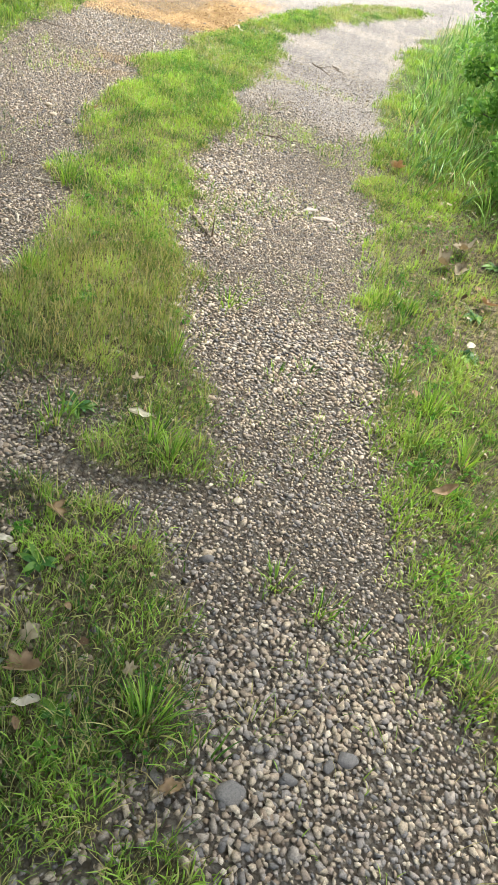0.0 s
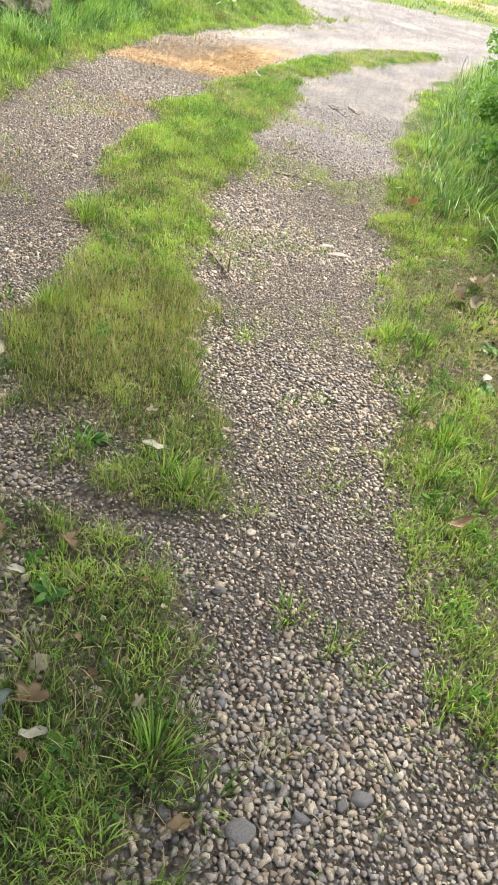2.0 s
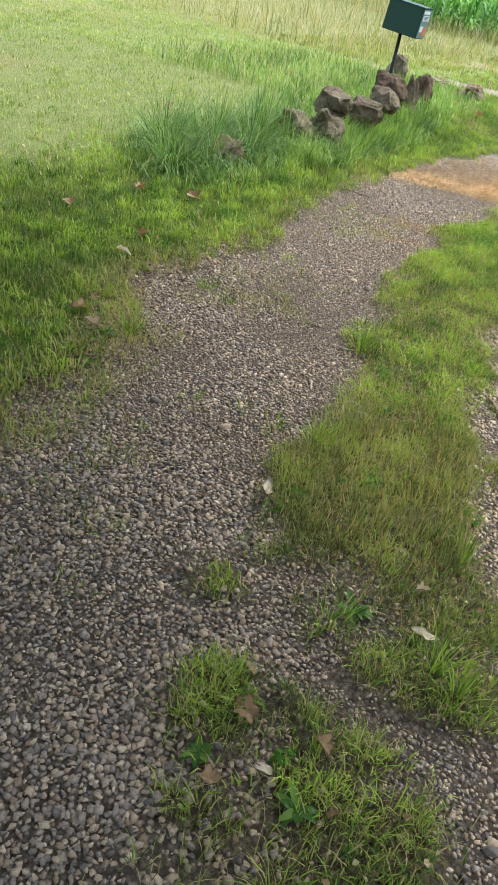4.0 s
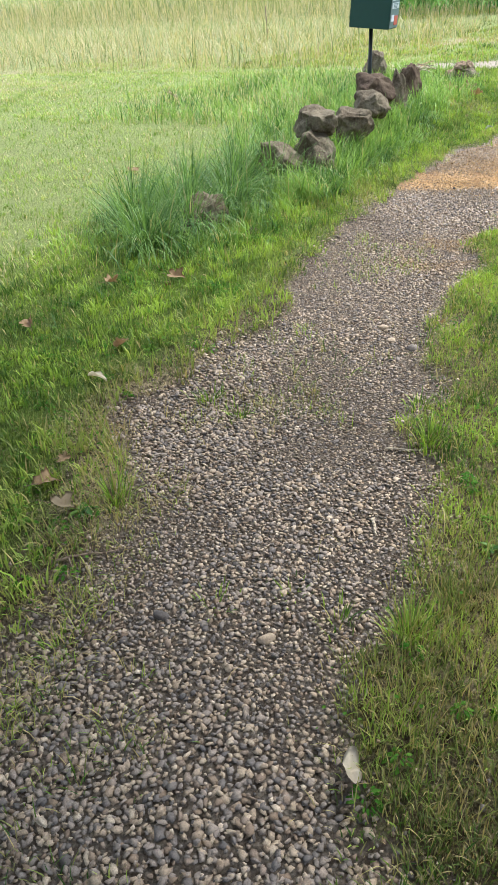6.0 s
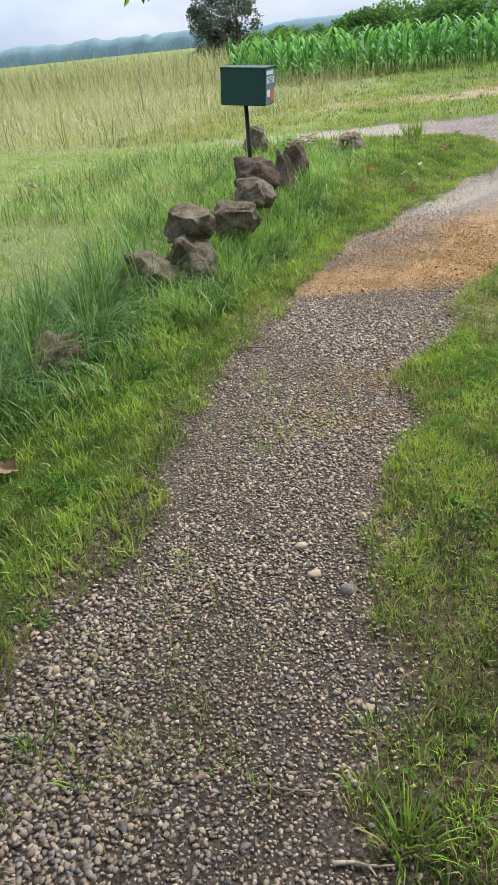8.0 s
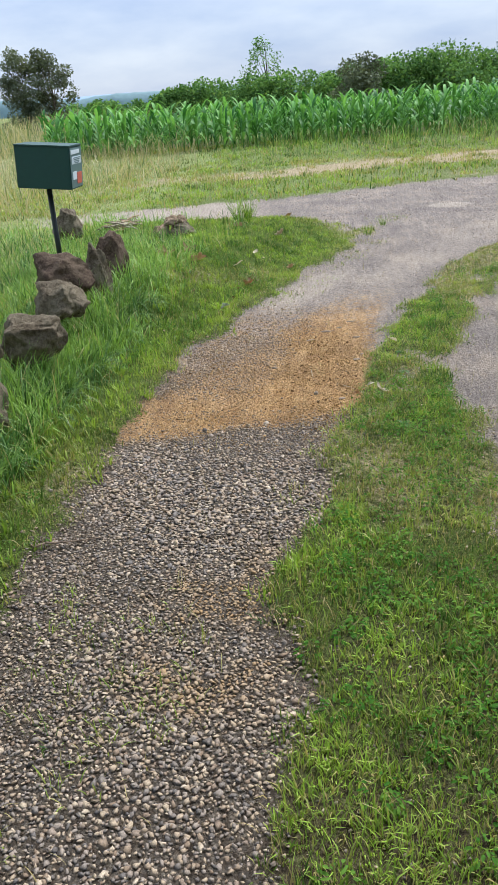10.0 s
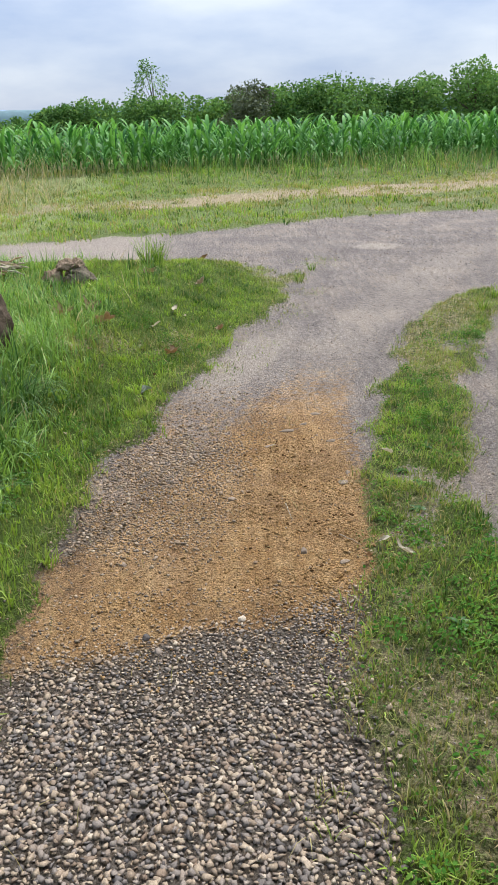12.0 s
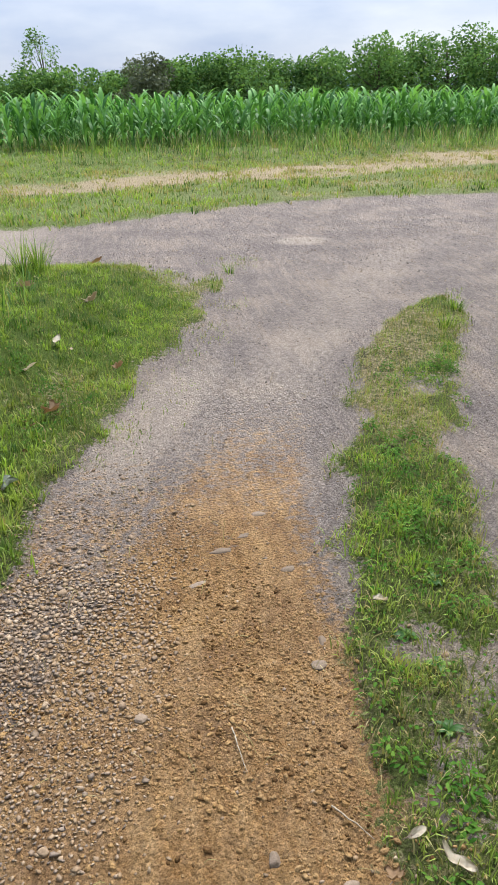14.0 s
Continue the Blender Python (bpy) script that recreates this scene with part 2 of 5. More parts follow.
def bump(n, l, b, fac, strength, distance):
    x = n.new("ShaderNodeBump")
    x.inputs["Strength"].default_value, x.inputs["Distance"].default_value = strength, distance
    l.new(fac, x.inputs["Height"])
    l.new(x.outputs["Normal"], b.inputs["Normal"])


def sharpened(n, l, value, fac, spread=0.5, gain=4.0):
    """A soft mask roughened by a noise and made crisper."""
    s = sums(n, l, "ADD", value, sums(n, l, "MULTIPLY", sums(n, l, "SUBTRACT", fac, 0.5), spread))
    s = sums(n, l, "ADD", sums(n, l, "MULTIPLY", sums(n, l, "SUBTRACT", s, 0.5), gain), 0.5)
    x = n.new("ShaderNodeClamp")
    l.new(s, x.inputs["Value"])
    return x.outputs["Result"]


def stretched(n, l, scale, sx, sy):
    c = n.new("ShaderNodeTexCoord")
    p = n.new("ShaderNodeMapping")
    p.inputs["Scale"].default_value = (sx, sy, 1)
    p.inputs["Rotation"].default_value = (0, 0, radians(-9))
    t = n.new("ShaderNodeTexNoise")
    t.inputs["Scale"].default_value, t.inputs["Detail"].default_value = scale, 5
    l.new(c.outputs["Object"], p.inputs["Vector"])
    l.new(p.outputs["Vector"], t.inputs["Vector"])
    return t.outputs["Fac"]


def cells(n, l, scale):
    v = n.new("ShaderNodeTexVoronoi")
    v.inputs["Scale"].default_value = scale
    c = n.new("ShaderNodeTexCoord")
    l.new(c.outputs["Object"], v.inputs["Vector"])
    return v.outputs["Color"], v.outputs["Distance"]


def ground_material():
    m, n, l, b = material("ground_soil", 0.92)
    fine, mid, wide = noise_at(n, l, 210, 6, 0.85), noise_at(n, l, 34, 8, 0.75), noise_at(n, l, 1.7, 4)
    tread = stretched(n, l, 26, 1.0, 0.10)
    soil = ramp(n, l, mid, (0.36, (0.035, 0.026, 0.016)), (0.5, (0.13, 0.10, 0.06)), (0.64, (0.30, 0.24, 0.15)))
    thatch = ramp(n, l, fine, (0.3, (0.035, 0.065, 0.009)), (0.55, (0.115, 0.165, 0.028)), (0.8, (0.26, 0.30, 0.08)))
    lush = sharpened(n, l, attr(n, "lush"), mid, 0.5, 2)
    turf = mix(n, l, sharpened(n, l, sums(n, l, "ADD", sums(n, l, "MULTIPLY", wide, 0.55), sums(n, l, "MULTIPLY", lush, 0.65)), mid, 1.0, 2.2), soil, thatch)
    straw = ramp(n, l, fine, (0.3, (0.22, 0.165, 0.09)), (0.7, (0.56, 0.45, 0.28)))
    turf = mix(n, l, attr(n, "mown"), turf, ramp(n, l, fine, (0.36, (0.14, 0.175, 0.05)), (0.5, (0.27, 0.32, 0.11)), (0.64, (0.45, 0.46, 0.22))))
    turf = mix(n, l, sharpened(n, l, attr(n, "dry"), mid, 2.0, 3), turf, straw)
    tone, rim = cells(n, l, 70)
    stones = ramp(n, l, tone, (0.15, (0.10, 0.095, 0.09)), (0.4, (0.2, 0.175, 0.15)), (0.65, (0.30, 0.25, 0.195)), (0.9, (0.42, 0.37, 0.30)))
    edge = ramp(n, l, rim, (0.0, (1, 1, 1)), (0.75, (0.45, 0.40, 0.36)))
    gravel = mix(n, l, 1.0, mix(n, l, 0.5, stones, (0.27, 0.22, 0.165)), edge, "MULTIPLY")
    speck, srim = cells(n, l, 85)
    fines = ramp(n, l, fine, (0.34, (0.06, 0.052, 0.046)), (0.5, (0.22, 0.196, 0.168)), (0.66, (0.46, 0.415, 0.36)))
    fines = mix(n, l, 0.45, fines, ramp(n, l, speck, (0.2, (0.10, 0.09, 0.09)), (0.55, (0.22, 0.2, 0.185)), (0.85, (0.44, 0.41, 0.38))))
    fines = mix(n, l, 0.42, fines, ramp(n, l, sums(n, l, "ADD", sums(n, l, "MULTIPLY", wide, 0.6), sums(n, l, "MULTIPLY", tread, 0.4)),
                                        (0.38, (0.15, 0.132, 0.12)), (0.5, (0.255, 0.225, 0.188)), (0.62, (0.43, 0.355, 0.265))))
    pale = sharpened(n, l, attr(n, "pale"), mid, 2.6, 1.6)
    fines = mix(n, l, sums(n, l, "MULTIPLY", pale, 0.6), fines, (0.42, 0.37, 0.30))
    clay = ramp(n, l, mid, (0.34, (0.22, 0.115, 0.036)), (0.5, (0.47, 0.275, 0.105)), (0.68, (0.66, 0.45, 0.22)))
    clay = mix(n, l, 0.6, clay, ramp(n, l, fine, (0.36, (0.09, 0.045, 0.016)), (0.5, (0.44, 0.255, 0.095)), (0.66, (0.74, 0.51, 0.26))))
    clay = mix(n, l, 0.28, clay, ramp(n, l, tread, (0.35, (0.27, 0.135, 0.04)), (0.65, (0.60, 0.42, 0.20))))
    damp = noise_at(n, l, 3.6, 5, 0.6)
    clay = mix(n, l, 1.0, clay, ramp(n, l, damp, (0.34, (0.66, 0.60, 0.55)), (0.5, (1.06, 1.04, 1.02)), (0.62, (1.2, 1.22, 1.26))), "MULTIPLY")
    grain, _ = cells(n, l, 230)
    crumb, crim = cells(n, l, 95)
    sandy = mix(n, l, 0.5, ramp(n, l, grain, (0.1, (0.5, 0.5, 0.5)), (0.5, (1, 1, 1)), (0.9, (1.5, 1.5, 1.5))),
                ramp(n, l, crumb, (0.1, (0.55, 0.55, 0.55)), (0.5, (1, 1, 1)), (0.9, (1.45, 1.45, 1.45))))
    clay = mix(n, l, sums(n, l, "MULTIPLY", sharpened(n, l, wide, mid, 1.0, 2.0), 0.42), clay, (0.52, 0.375, 0.25))
    clay = mix(n, l, 1.0, clay, sandy, "MULTIPLY")
    clay = mix(n, l, 1.0, clay, (0.94, 0.90, 0.86), "MULTIPLY")
    fines = mix(n, l, 0.8, fines, sandy, "MULTIPLY")
    fines = mix(n, l, 1.0, fines, (1.23, 1.15, 1.12), "MULTIPLY")
    turf = mix(n, l, 1.0, turf, sandy, "MULTIPLY")
    bare = mix(n, l, sharpened(n, l, attr(n, "fines"), mid, 2.2, 3.5), gravel, fines)
    bare = mix(n, l, sharpened(n, l, attr(n, "clay"), mid, 2.4, 2.4), bare, clay)
    col = mix(n, l, sharpened(n, l, attr(n, "turf"), mid, 2.6, 5), bare, turf)
    l.new(col, b.inputs["Base Color"])
    b.inputs["Specular IOR Level"].default_value = 0.15
    relief = sums(n, l, "ADD", sums(n, l, "MULTIPLY", fine, 1.3), sums(n, l, "MULTIPLY", mid, 1.3))
    relief = sums(n, l, "ADD", relief, sums(n, l, "MULTIPLY", tread, 0.8))
    relief = sums(n, l, "SUBTRACT", relief, sums(n, l, "ADD", sums(n, l, "MULTIPLY", srim, 0.5), sums(n, l, "MULTIPLY", crim, 1.1)))
    bump(n, l, b, relief, 1.0, 0.016)
    return m


def leaf_material(name, dark, light, dried, glow=0.35, rough=0.5, spec=0.35):
    """Thin leaves that let light through: colour by piece, dry ones straw-coloured."""
    m, n, l, b = material(name, rough)
    c = mix(n, l, attr(n, "rnd"), dark, light)
    # blades darken towards the root, partly own colour, partly shade put into it
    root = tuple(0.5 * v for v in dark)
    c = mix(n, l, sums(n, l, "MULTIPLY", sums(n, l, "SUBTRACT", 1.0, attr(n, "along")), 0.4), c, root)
    c = mix(n, l, attr(n, "dry"), c, dried)
    l.new(c, b.inputs["Base Color"])
    b.inputs["Specular IOR Level"].default_value = spec
    t = n.new("ShaderNodeBsdfTranslucent")
    l.new(mix(n, l, 1.0, c, (1.0, 1.0, 0.55), "MULTIPLY"), t.inputs["Color"])
    s = n.new("ShaderNodeMixShader")
    s.inputs["Fac"].default_value = glow
    l.new(b.outputs["BSDF"], s.inputs[1])
    l.new(t.outputs["BSDF"], s.inputs[2])
    l.new(s.outputs["Shader"], n["Material Output"].inputs["Surface"])
    return m


def pebble_material():
    m, n, l, b = material("river_pebble", 0.72)
    r = attr(n, "rnd")
    c = ramp(n, l, r, (0.0, (0.065, 0.065, 0.07)), (0.13, (0.125, 0.125, 0.132)), (0.27, (0.21, 0.197, 0.19)), (0.42, (0.31, 0.28, 0.255)),
             (0.54, (0.21, 0.162, 0.125)), (0.66, (0.36, 0.305, 0.24)), (0.82, (0.41, 0.355, 0.28)), (1.0, (0.57, 0.52, 0.445)))
    f = noise_at(n, l, 260, 4, 0.65)
    c = mix(n, l, 0.75, c, ramp(n, l, f, (0.3, (0.5, 0.48, 0.46)), (0.5, (1, 1, 1)), (0.7, (1.35, 1.32, 1.28))), "MULTIPLY")
    dust = sharpened(n, l, noise_at(n, l, 2.2, 4), noise_at(n, l, 30, 3), 0.5, 2.0)
    c = mix(n, l, sums(n, l, "MULTIPLY", dust, 0.2), c, (0.26, 0.20, 0.14))
    c = mix(n, l, 1.0, c, (0.94, 0.855, 0.76), "MULTIPLY")
    c = mix(n, l, attr(n, "dust"), c, mix(n, l, f, (0.20, 0.11, 0.04), (0.46, 0.30, 0.14)))
    l.new(c, b.inputs["Base Color"])
    b.inputs["Specular IOR Level"].default_value = 0.22
    bump(n, l, b, f, 0.35, 0.002)
    return m


def rock_material(name, dark, light, moss):
    m, n, l, b = material(name, 0.9)
    a, f = noise_at(n, l, 7, 6, 0.65), noise_at(n, l, 60, 5, 0.7)
    c = ramp(n, l, a, (0.3, dark), (0.7, light))
    c = mix(n, l, 0.4, c, ramp(n, l, f, (0.3, tuple(0.4 * v for v in dark)), (0.75, tuple(1.25 * v for v in light))))
    c = mix(n, l, sums(n, l, "MULTIPLY", sharpened(n, l, noise_at(n, l, 4.3, 5), f, 0.6, 4), 0.45), c, moss)
    l.new(c, b.inputs["Base Color"])
    b.inputs["Specular IOR Level"].default_value = 0.1
    bump(n, l, b, sums(n, l, "ADD", a, sums(n, l, "MULTIPLY", f, 0.5)), 0.8, 0.03)
    return m


def plain(name, colour, rough=0.6, metal=0.0, spot=0.25, scale=25.0):
    m, n, l, b = material(name, rough, metal)
    f = noise_at(n, l, scale, 5, 0.6)
    l.new(mix(n, l, f, tuple(v * (1 - spot) for v in colour), tuple(min(1, v * (1 + spot)) for v in colour)), b.inputs["Base Color"])
    bump(n, l, b, f, 0.15, 0.003)
    return m


GROUND = ground_material()
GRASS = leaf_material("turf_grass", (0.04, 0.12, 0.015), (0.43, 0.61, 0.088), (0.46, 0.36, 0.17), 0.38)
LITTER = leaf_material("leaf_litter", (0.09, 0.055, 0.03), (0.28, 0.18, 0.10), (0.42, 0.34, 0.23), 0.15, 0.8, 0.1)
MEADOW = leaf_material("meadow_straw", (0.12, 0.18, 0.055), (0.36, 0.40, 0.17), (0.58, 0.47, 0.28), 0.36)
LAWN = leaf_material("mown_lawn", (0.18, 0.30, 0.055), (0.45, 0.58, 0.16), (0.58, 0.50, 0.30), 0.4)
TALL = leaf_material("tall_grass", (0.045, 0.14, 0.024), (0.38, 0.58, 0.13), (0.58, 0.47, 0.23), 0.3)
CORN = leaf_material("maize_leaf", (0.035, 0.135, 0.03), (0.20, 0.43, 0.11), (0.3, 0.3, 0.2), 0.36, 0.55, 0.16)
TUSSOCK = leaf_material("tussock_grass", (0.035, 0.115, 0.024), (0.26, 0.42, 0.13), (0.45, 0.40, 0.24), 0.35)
HERB = leaf_material("herb_leaf", (0.05, 0.15, 0.02), (0.26, 0.43, 0.075), (0.40, 0.30, 0.14), 0.42, 0.8, 0.06)
FOLIAGE = leaf_material("tree_foliage", (0.03, 0.09, 0.028), (0.21, 0.37, 0.105), (0.25, 0.38, 0.11), 0.34, 0.8, 0.05)
HEDGE = leaf_material("bramble_leaf", (0.05, 0.14, 0.025), (0.26, 0.44, 0.09), (0.30, 0.40, 0.10), 0.42, 0.7, 0.12)
GREYLEAF = leaf_material("grey_foliage", (0.06, 0.078, 0.05), (0.185, 0.21, 0.13), (0.2, 0.22, 0.13), 0.25, 0.7, 0.1)
BARK = rock_material("bark", (0.05, 0.04, 0.03), (0.16, 0.13, 0.10), (0.1, 0.11, 0.05))
PEBBLE = pebble_material()
CLAY = rock_material("clay_crumb", (0.17, 0.085, 0.03), (0.52, 0.32, 0.13), (0.4, 0.27, 0.14))
CLAY_DAMP = rock_material("damp_clay", (0.07, 0.035, 0.013), (0.22, 0.12, 0.045), (0.16, 0.09, 0.04))
ROCK = rock_material("field_stone", (0.024, 0.017, 0.011), (0.18, 0.138, 0.09), (0.24, 0.21, 0.15))
ROCK_RED = rock_material("reddish_field_stone", (0.028, 0.018, 0.013), (0.135, 0.09, 0.062), (0.14, 0.11, 0.075))
ROCK_TAN = rock_material("tan_field_stone", (0.10, 0.062, 0.036), (0.40, 0.28, 0.18), (0.32, 0.24, 0.17))
BOX_GREEN = plain("dark_green_enamel", (0.005, 0.046, 0.038), 0.6, 0.0, 0.15)
BOX_SIDE = plain("worn_printed_enamel", (0.10, 0.17, 0.18), 0.4, 0.0, 0.2)
POST_IRON = plain("black_iron", (0.018, 0.022, 0.022), 0.5, 0.3)
PAPER_WHITE = plain("white_sticker", (0.62, 0.66, 0.7), 0.5, 0.0, 0.1)
PAPER_RED = plain("red_sticker", (0.5, 0.1, 0.06), 0.5, 0.0, 0.15)
# bluish tint puts the haze over the far trees into their colour
FARWOOD = plain("haze_tinted_woodland", (0.12, 0.19, 0.20), 1.0, 0.0, 0.35, 0.6)
# distance haze is painted as the hills' own blue-grey
HILL = plain("haze_tinted_hill", (0.19, 0.27, 0.38), 1.0, 0.0, 0.06, 0.01)
CONCRETE = plain("pale_concrete", (0.55, 0.57, 0.6), 0.9, 0.0, 0.1)
DEAD_LEAF = plain("dead_leaf_brown", (0.38, 0.25, 0.135), 0.7, 0.0, 0.4, 60)
DEAD_PALE = plain("dead_leaf_pale", (0.38, 0.30, 0.19), 0.7, 0.0, 0.25, 60)
CREAM_LEAF = plain("dry_leaf_cream", (0.64, 0.56, 0.43), 0.7, 0.0, 0.25, 60)
GREY_LEAF = plain("dead_leaf_grey_green", (0.29, 0.32, 0.24), 0.7, 0.0, 0.3, 60)
STICK = plain("bleached_wood", (0.36, 0.30, 0.21), 0.8, 0.0, 0.3, 80)
TWIG = plain("dry_twig", (0.17, 0.12, 0.08), 0.85, 0.0, 0.35, 80)


# ---- the ground ----
def spaced(lo, hi, step, far, grow=1.16):
    mid = list(np.arange(lo, hi + step / 2, step))
    d, a, b = step, [], []
    while (a[-1] if a else lo) > -far:
        d *= grow
        a.append((a[-1] if a else lo) - d)
    d = step
    while (b[-1] if b else hi) < far:
        d *= grow
        b.append((b[-1] if b else hi) + d)
    return np.array(a[::-1] + mid + b)


def build_ground():
    xs, ys = spaced(-3.6, 1.6, 0.045, 1500), spaced(0.2, 17.5, 0.06, 1500)
    gx, gy = np.meshgrid(xs, ys)
    x, y = gx.ravel(), gy.ravel()
    w, h = len(xs), len(ys)
    i = (np.arange(h - 1)[:, None] * w + np.arange(w - 1)[None, :]).ravel()
    faces = np.stack([i, i + 1, i + 1 + w, i + w], 1)
    j = (fbm(x, y, 0.5, 71) - 0.5) * 0.5
    on_left = smooth(-0.3, 0.1, median_left(y) - x)
    fines = np.maximum(smooth(7.3, 8.8, y + j * 2), (1 - on_left) * smooth(4.2, 6.6, y + j * 2))
    mid = line((6.5, -1.80), (7.4, -1.79), (7.8, -1.68), (8.3, -1.54), (9.0, -1.36), (10.0, -1.0))(y)
    half = line((6.5, 0.70), (7.4, 0.68), (7.8, 0.52), (8.3, 0.4), (9.0, 0.3), (10.2, 0.2))(y)
    clay = smooth(1.35, 0.55, np.abs(x - mid) / half + j * 0.5) * smooth(6.98, 7.16, y - 0.35 * (x + 1.7) + j * 0.5) * smooth(10.6, 8.0, y + j)
    clay = np.maximum(clay, 0.42 * smooth(0.5, 0.2, np.abs(x - left_edge(y) - 0.25)) * smooth(7.3, 7.8, y) * smooth(9.9, 8.8, y))
    spot = smooth(1.2, 0.6, np.hypot((x - 0.12) / 0.3, (y - 14.2) / 0.2) + j)
    dusty = smooth(0.24, 0.1, np.abs(x - left_edge(y) - 0.2) + j * 0.2) * smooth(8.8, 9.4, y) * smooth(11, 10, y)
    trod = line((8.5, -1.62), (9.5, -1.28), (10.5, -0.80), (12, 0.0), (13.5, 0.9), (15, 2.2))(y)
    dusty = np.maximum(dusty, 0.55 * smooth(0.5, 0.1, np.abs(x - trod) + j * 0.3) * smooth(8.6, 9.6, y) * smooth(15, 13, y))
    dusty = np.maximum(dusty, smooth(-2.0, -3.2, x) * smooth(13, 14, y))
    lush = smooth(0.0, 0.5, left_edge(y) - x) + 0.5 * smooth(3, 6, y) + smooth(0.7, 1.6, x - right_edge(y))
    ob = mesh_from("ground", np.stack([x, y, height(x, y)], 1), faces, GROUND,
                   {"turf": grassiness(x, y) * (1 - 0.4 * smooth(2.3, 1.7, y) * smooth(-1.9, -1.7, x) * smooth(0.40, 0.55, fbm(x, y, 0.3, 89))), "fines": fines, "clay": clay, "dry": turf_dryness(x, y), "pale": np.maximum(spot, dusty), "lush": np.clip(lush, 0, 1),
                    "mown": np.maximum(0.85 * smooth(-3.4, -4.6, x), 0.4 * smooth(14.5, 16, y)) * smooth(34, 20, y)})
    return tagged(ob, "country ground of turf, gravel tracks and bare orange clay", "ground", kind="structure")


build_ground()


# ---- gravel ----
def ball(rings, around):
    """A low closed ball: places and triangles."""
    v, f = [(0, 0, 1)], []
    for i in range(1, rings):
        for k in range(around):
            p, q = math.pi * i / rings, 6.28319 * (k + 0.5 * (i % 2)) / around
            v.append((math.sin(p) * math.cos(q), math.sin(p) * math.sin(q), math.cos(p)))
    v.append((0, 0, -1))
    last = len(v) - 1
    for k in range(around):
        k2 = (k + 1) % around
        f.append((0, 1 + k, 1 + k2))
        f.append((last, last - around + k2, last - around + k))
        for i in range(rings - 2):
            a, b = 1 + i * around, 1 + (i + 1) * around
            o = i % 2
            if o:
                f += [(a + k, b + k, b + k2), (a + k, b + k2, a + k2)]
            else:
                f += [(a + k, b + k, a + k2), (a + k2, b + k, b + k2)]
    return np.array(v, float), np.array(f)


def stone_shapes(count, rings, around, rough):
    v, f = ball(rings, around)
    shapes = []
    for _ in range(count):
        d = v.copy()
        for _ in range(8):
            k = rng.normal(0, 1, 3)
            k /= np.linalg.norm(k)
            cut = rng.uniform(0.4, 0.8)
            over = np.maximum(d @ k - cut, 0)
            d -= over[:, None] * k * rng.uniform(0.5, 0.95)
        d += rng.normal(0, rough, d.shape)
        shapes.append(d)
    return np.array(shapes), f


def gravelled(x, y):
    """Share of the ground that loose stones cover."""
    g = 1 - grassiness(x, y)
    on_left = x < median_left(y) + 0.1
    j = (fbm(x, y, 0.5, 71) - 0.5) * 0.5
    left = smooth(7.2, 7.02, y - 0.35 * (x + 1.7) + j * 0.5)
    right = smooth(6.2, 4.3, y + j * 2)
    base = np.where(on_left, left, right) * g
    thin = 0.88 + 0.12 * smooth(0.25, 0.45, fbm(x, y, 0.55, 91))
    edge = smooth(-0.05, 0.1, x - left_edge(y)) * 0.3 + 0.7
    loose = 0.012 * (1 - grassiness(x, y)) * smooth(14, 10, y)
    sides = smooth(0.5, 0.22, np.abs(x - left_edge(y) - 0.22) + j * 0.3) * smooth(9.5, 8.5, y + j * 0.8) * smooth(7.3, 7.7, y) * (0.45 + 0.55 * smooth(0.4, 0.55, fbm(x, y, 0.3, 92)))
    return np.clip(np.maximum.reduce([base * thin * edge, loose, sides * g, 0.08 * smooth(0.9, 0.4, grassiness(x, y)) * (y < 7),
                                      0.10 * smooth(2.2, 1.7, y) * smooth(-1.9, -1.7, x) * smooth(0.42, 0.58, fbm(x, y, 0.3, 89))]), 0, 1)


def clay_dust(x, y):
    rust = smooth(1.2, 0.4, np.hypot((x + 1.76) / 0.34, (y - 5.6) / 0.5)) * smooth(0.42, 0.62, fbm(x, y, 0.22, 41)) * 0.9
    return rust + smooth(7.0, 7.25, y - 0.35 * (x + 1.7)) * smooth(10.4, 9.0, y) * smooth(1.0, 0.65, np.abs(x + 1.68)) * (0.6 + 0.4 * smooth(0.3, 0.75, x - left_edge(y))) * 0.75


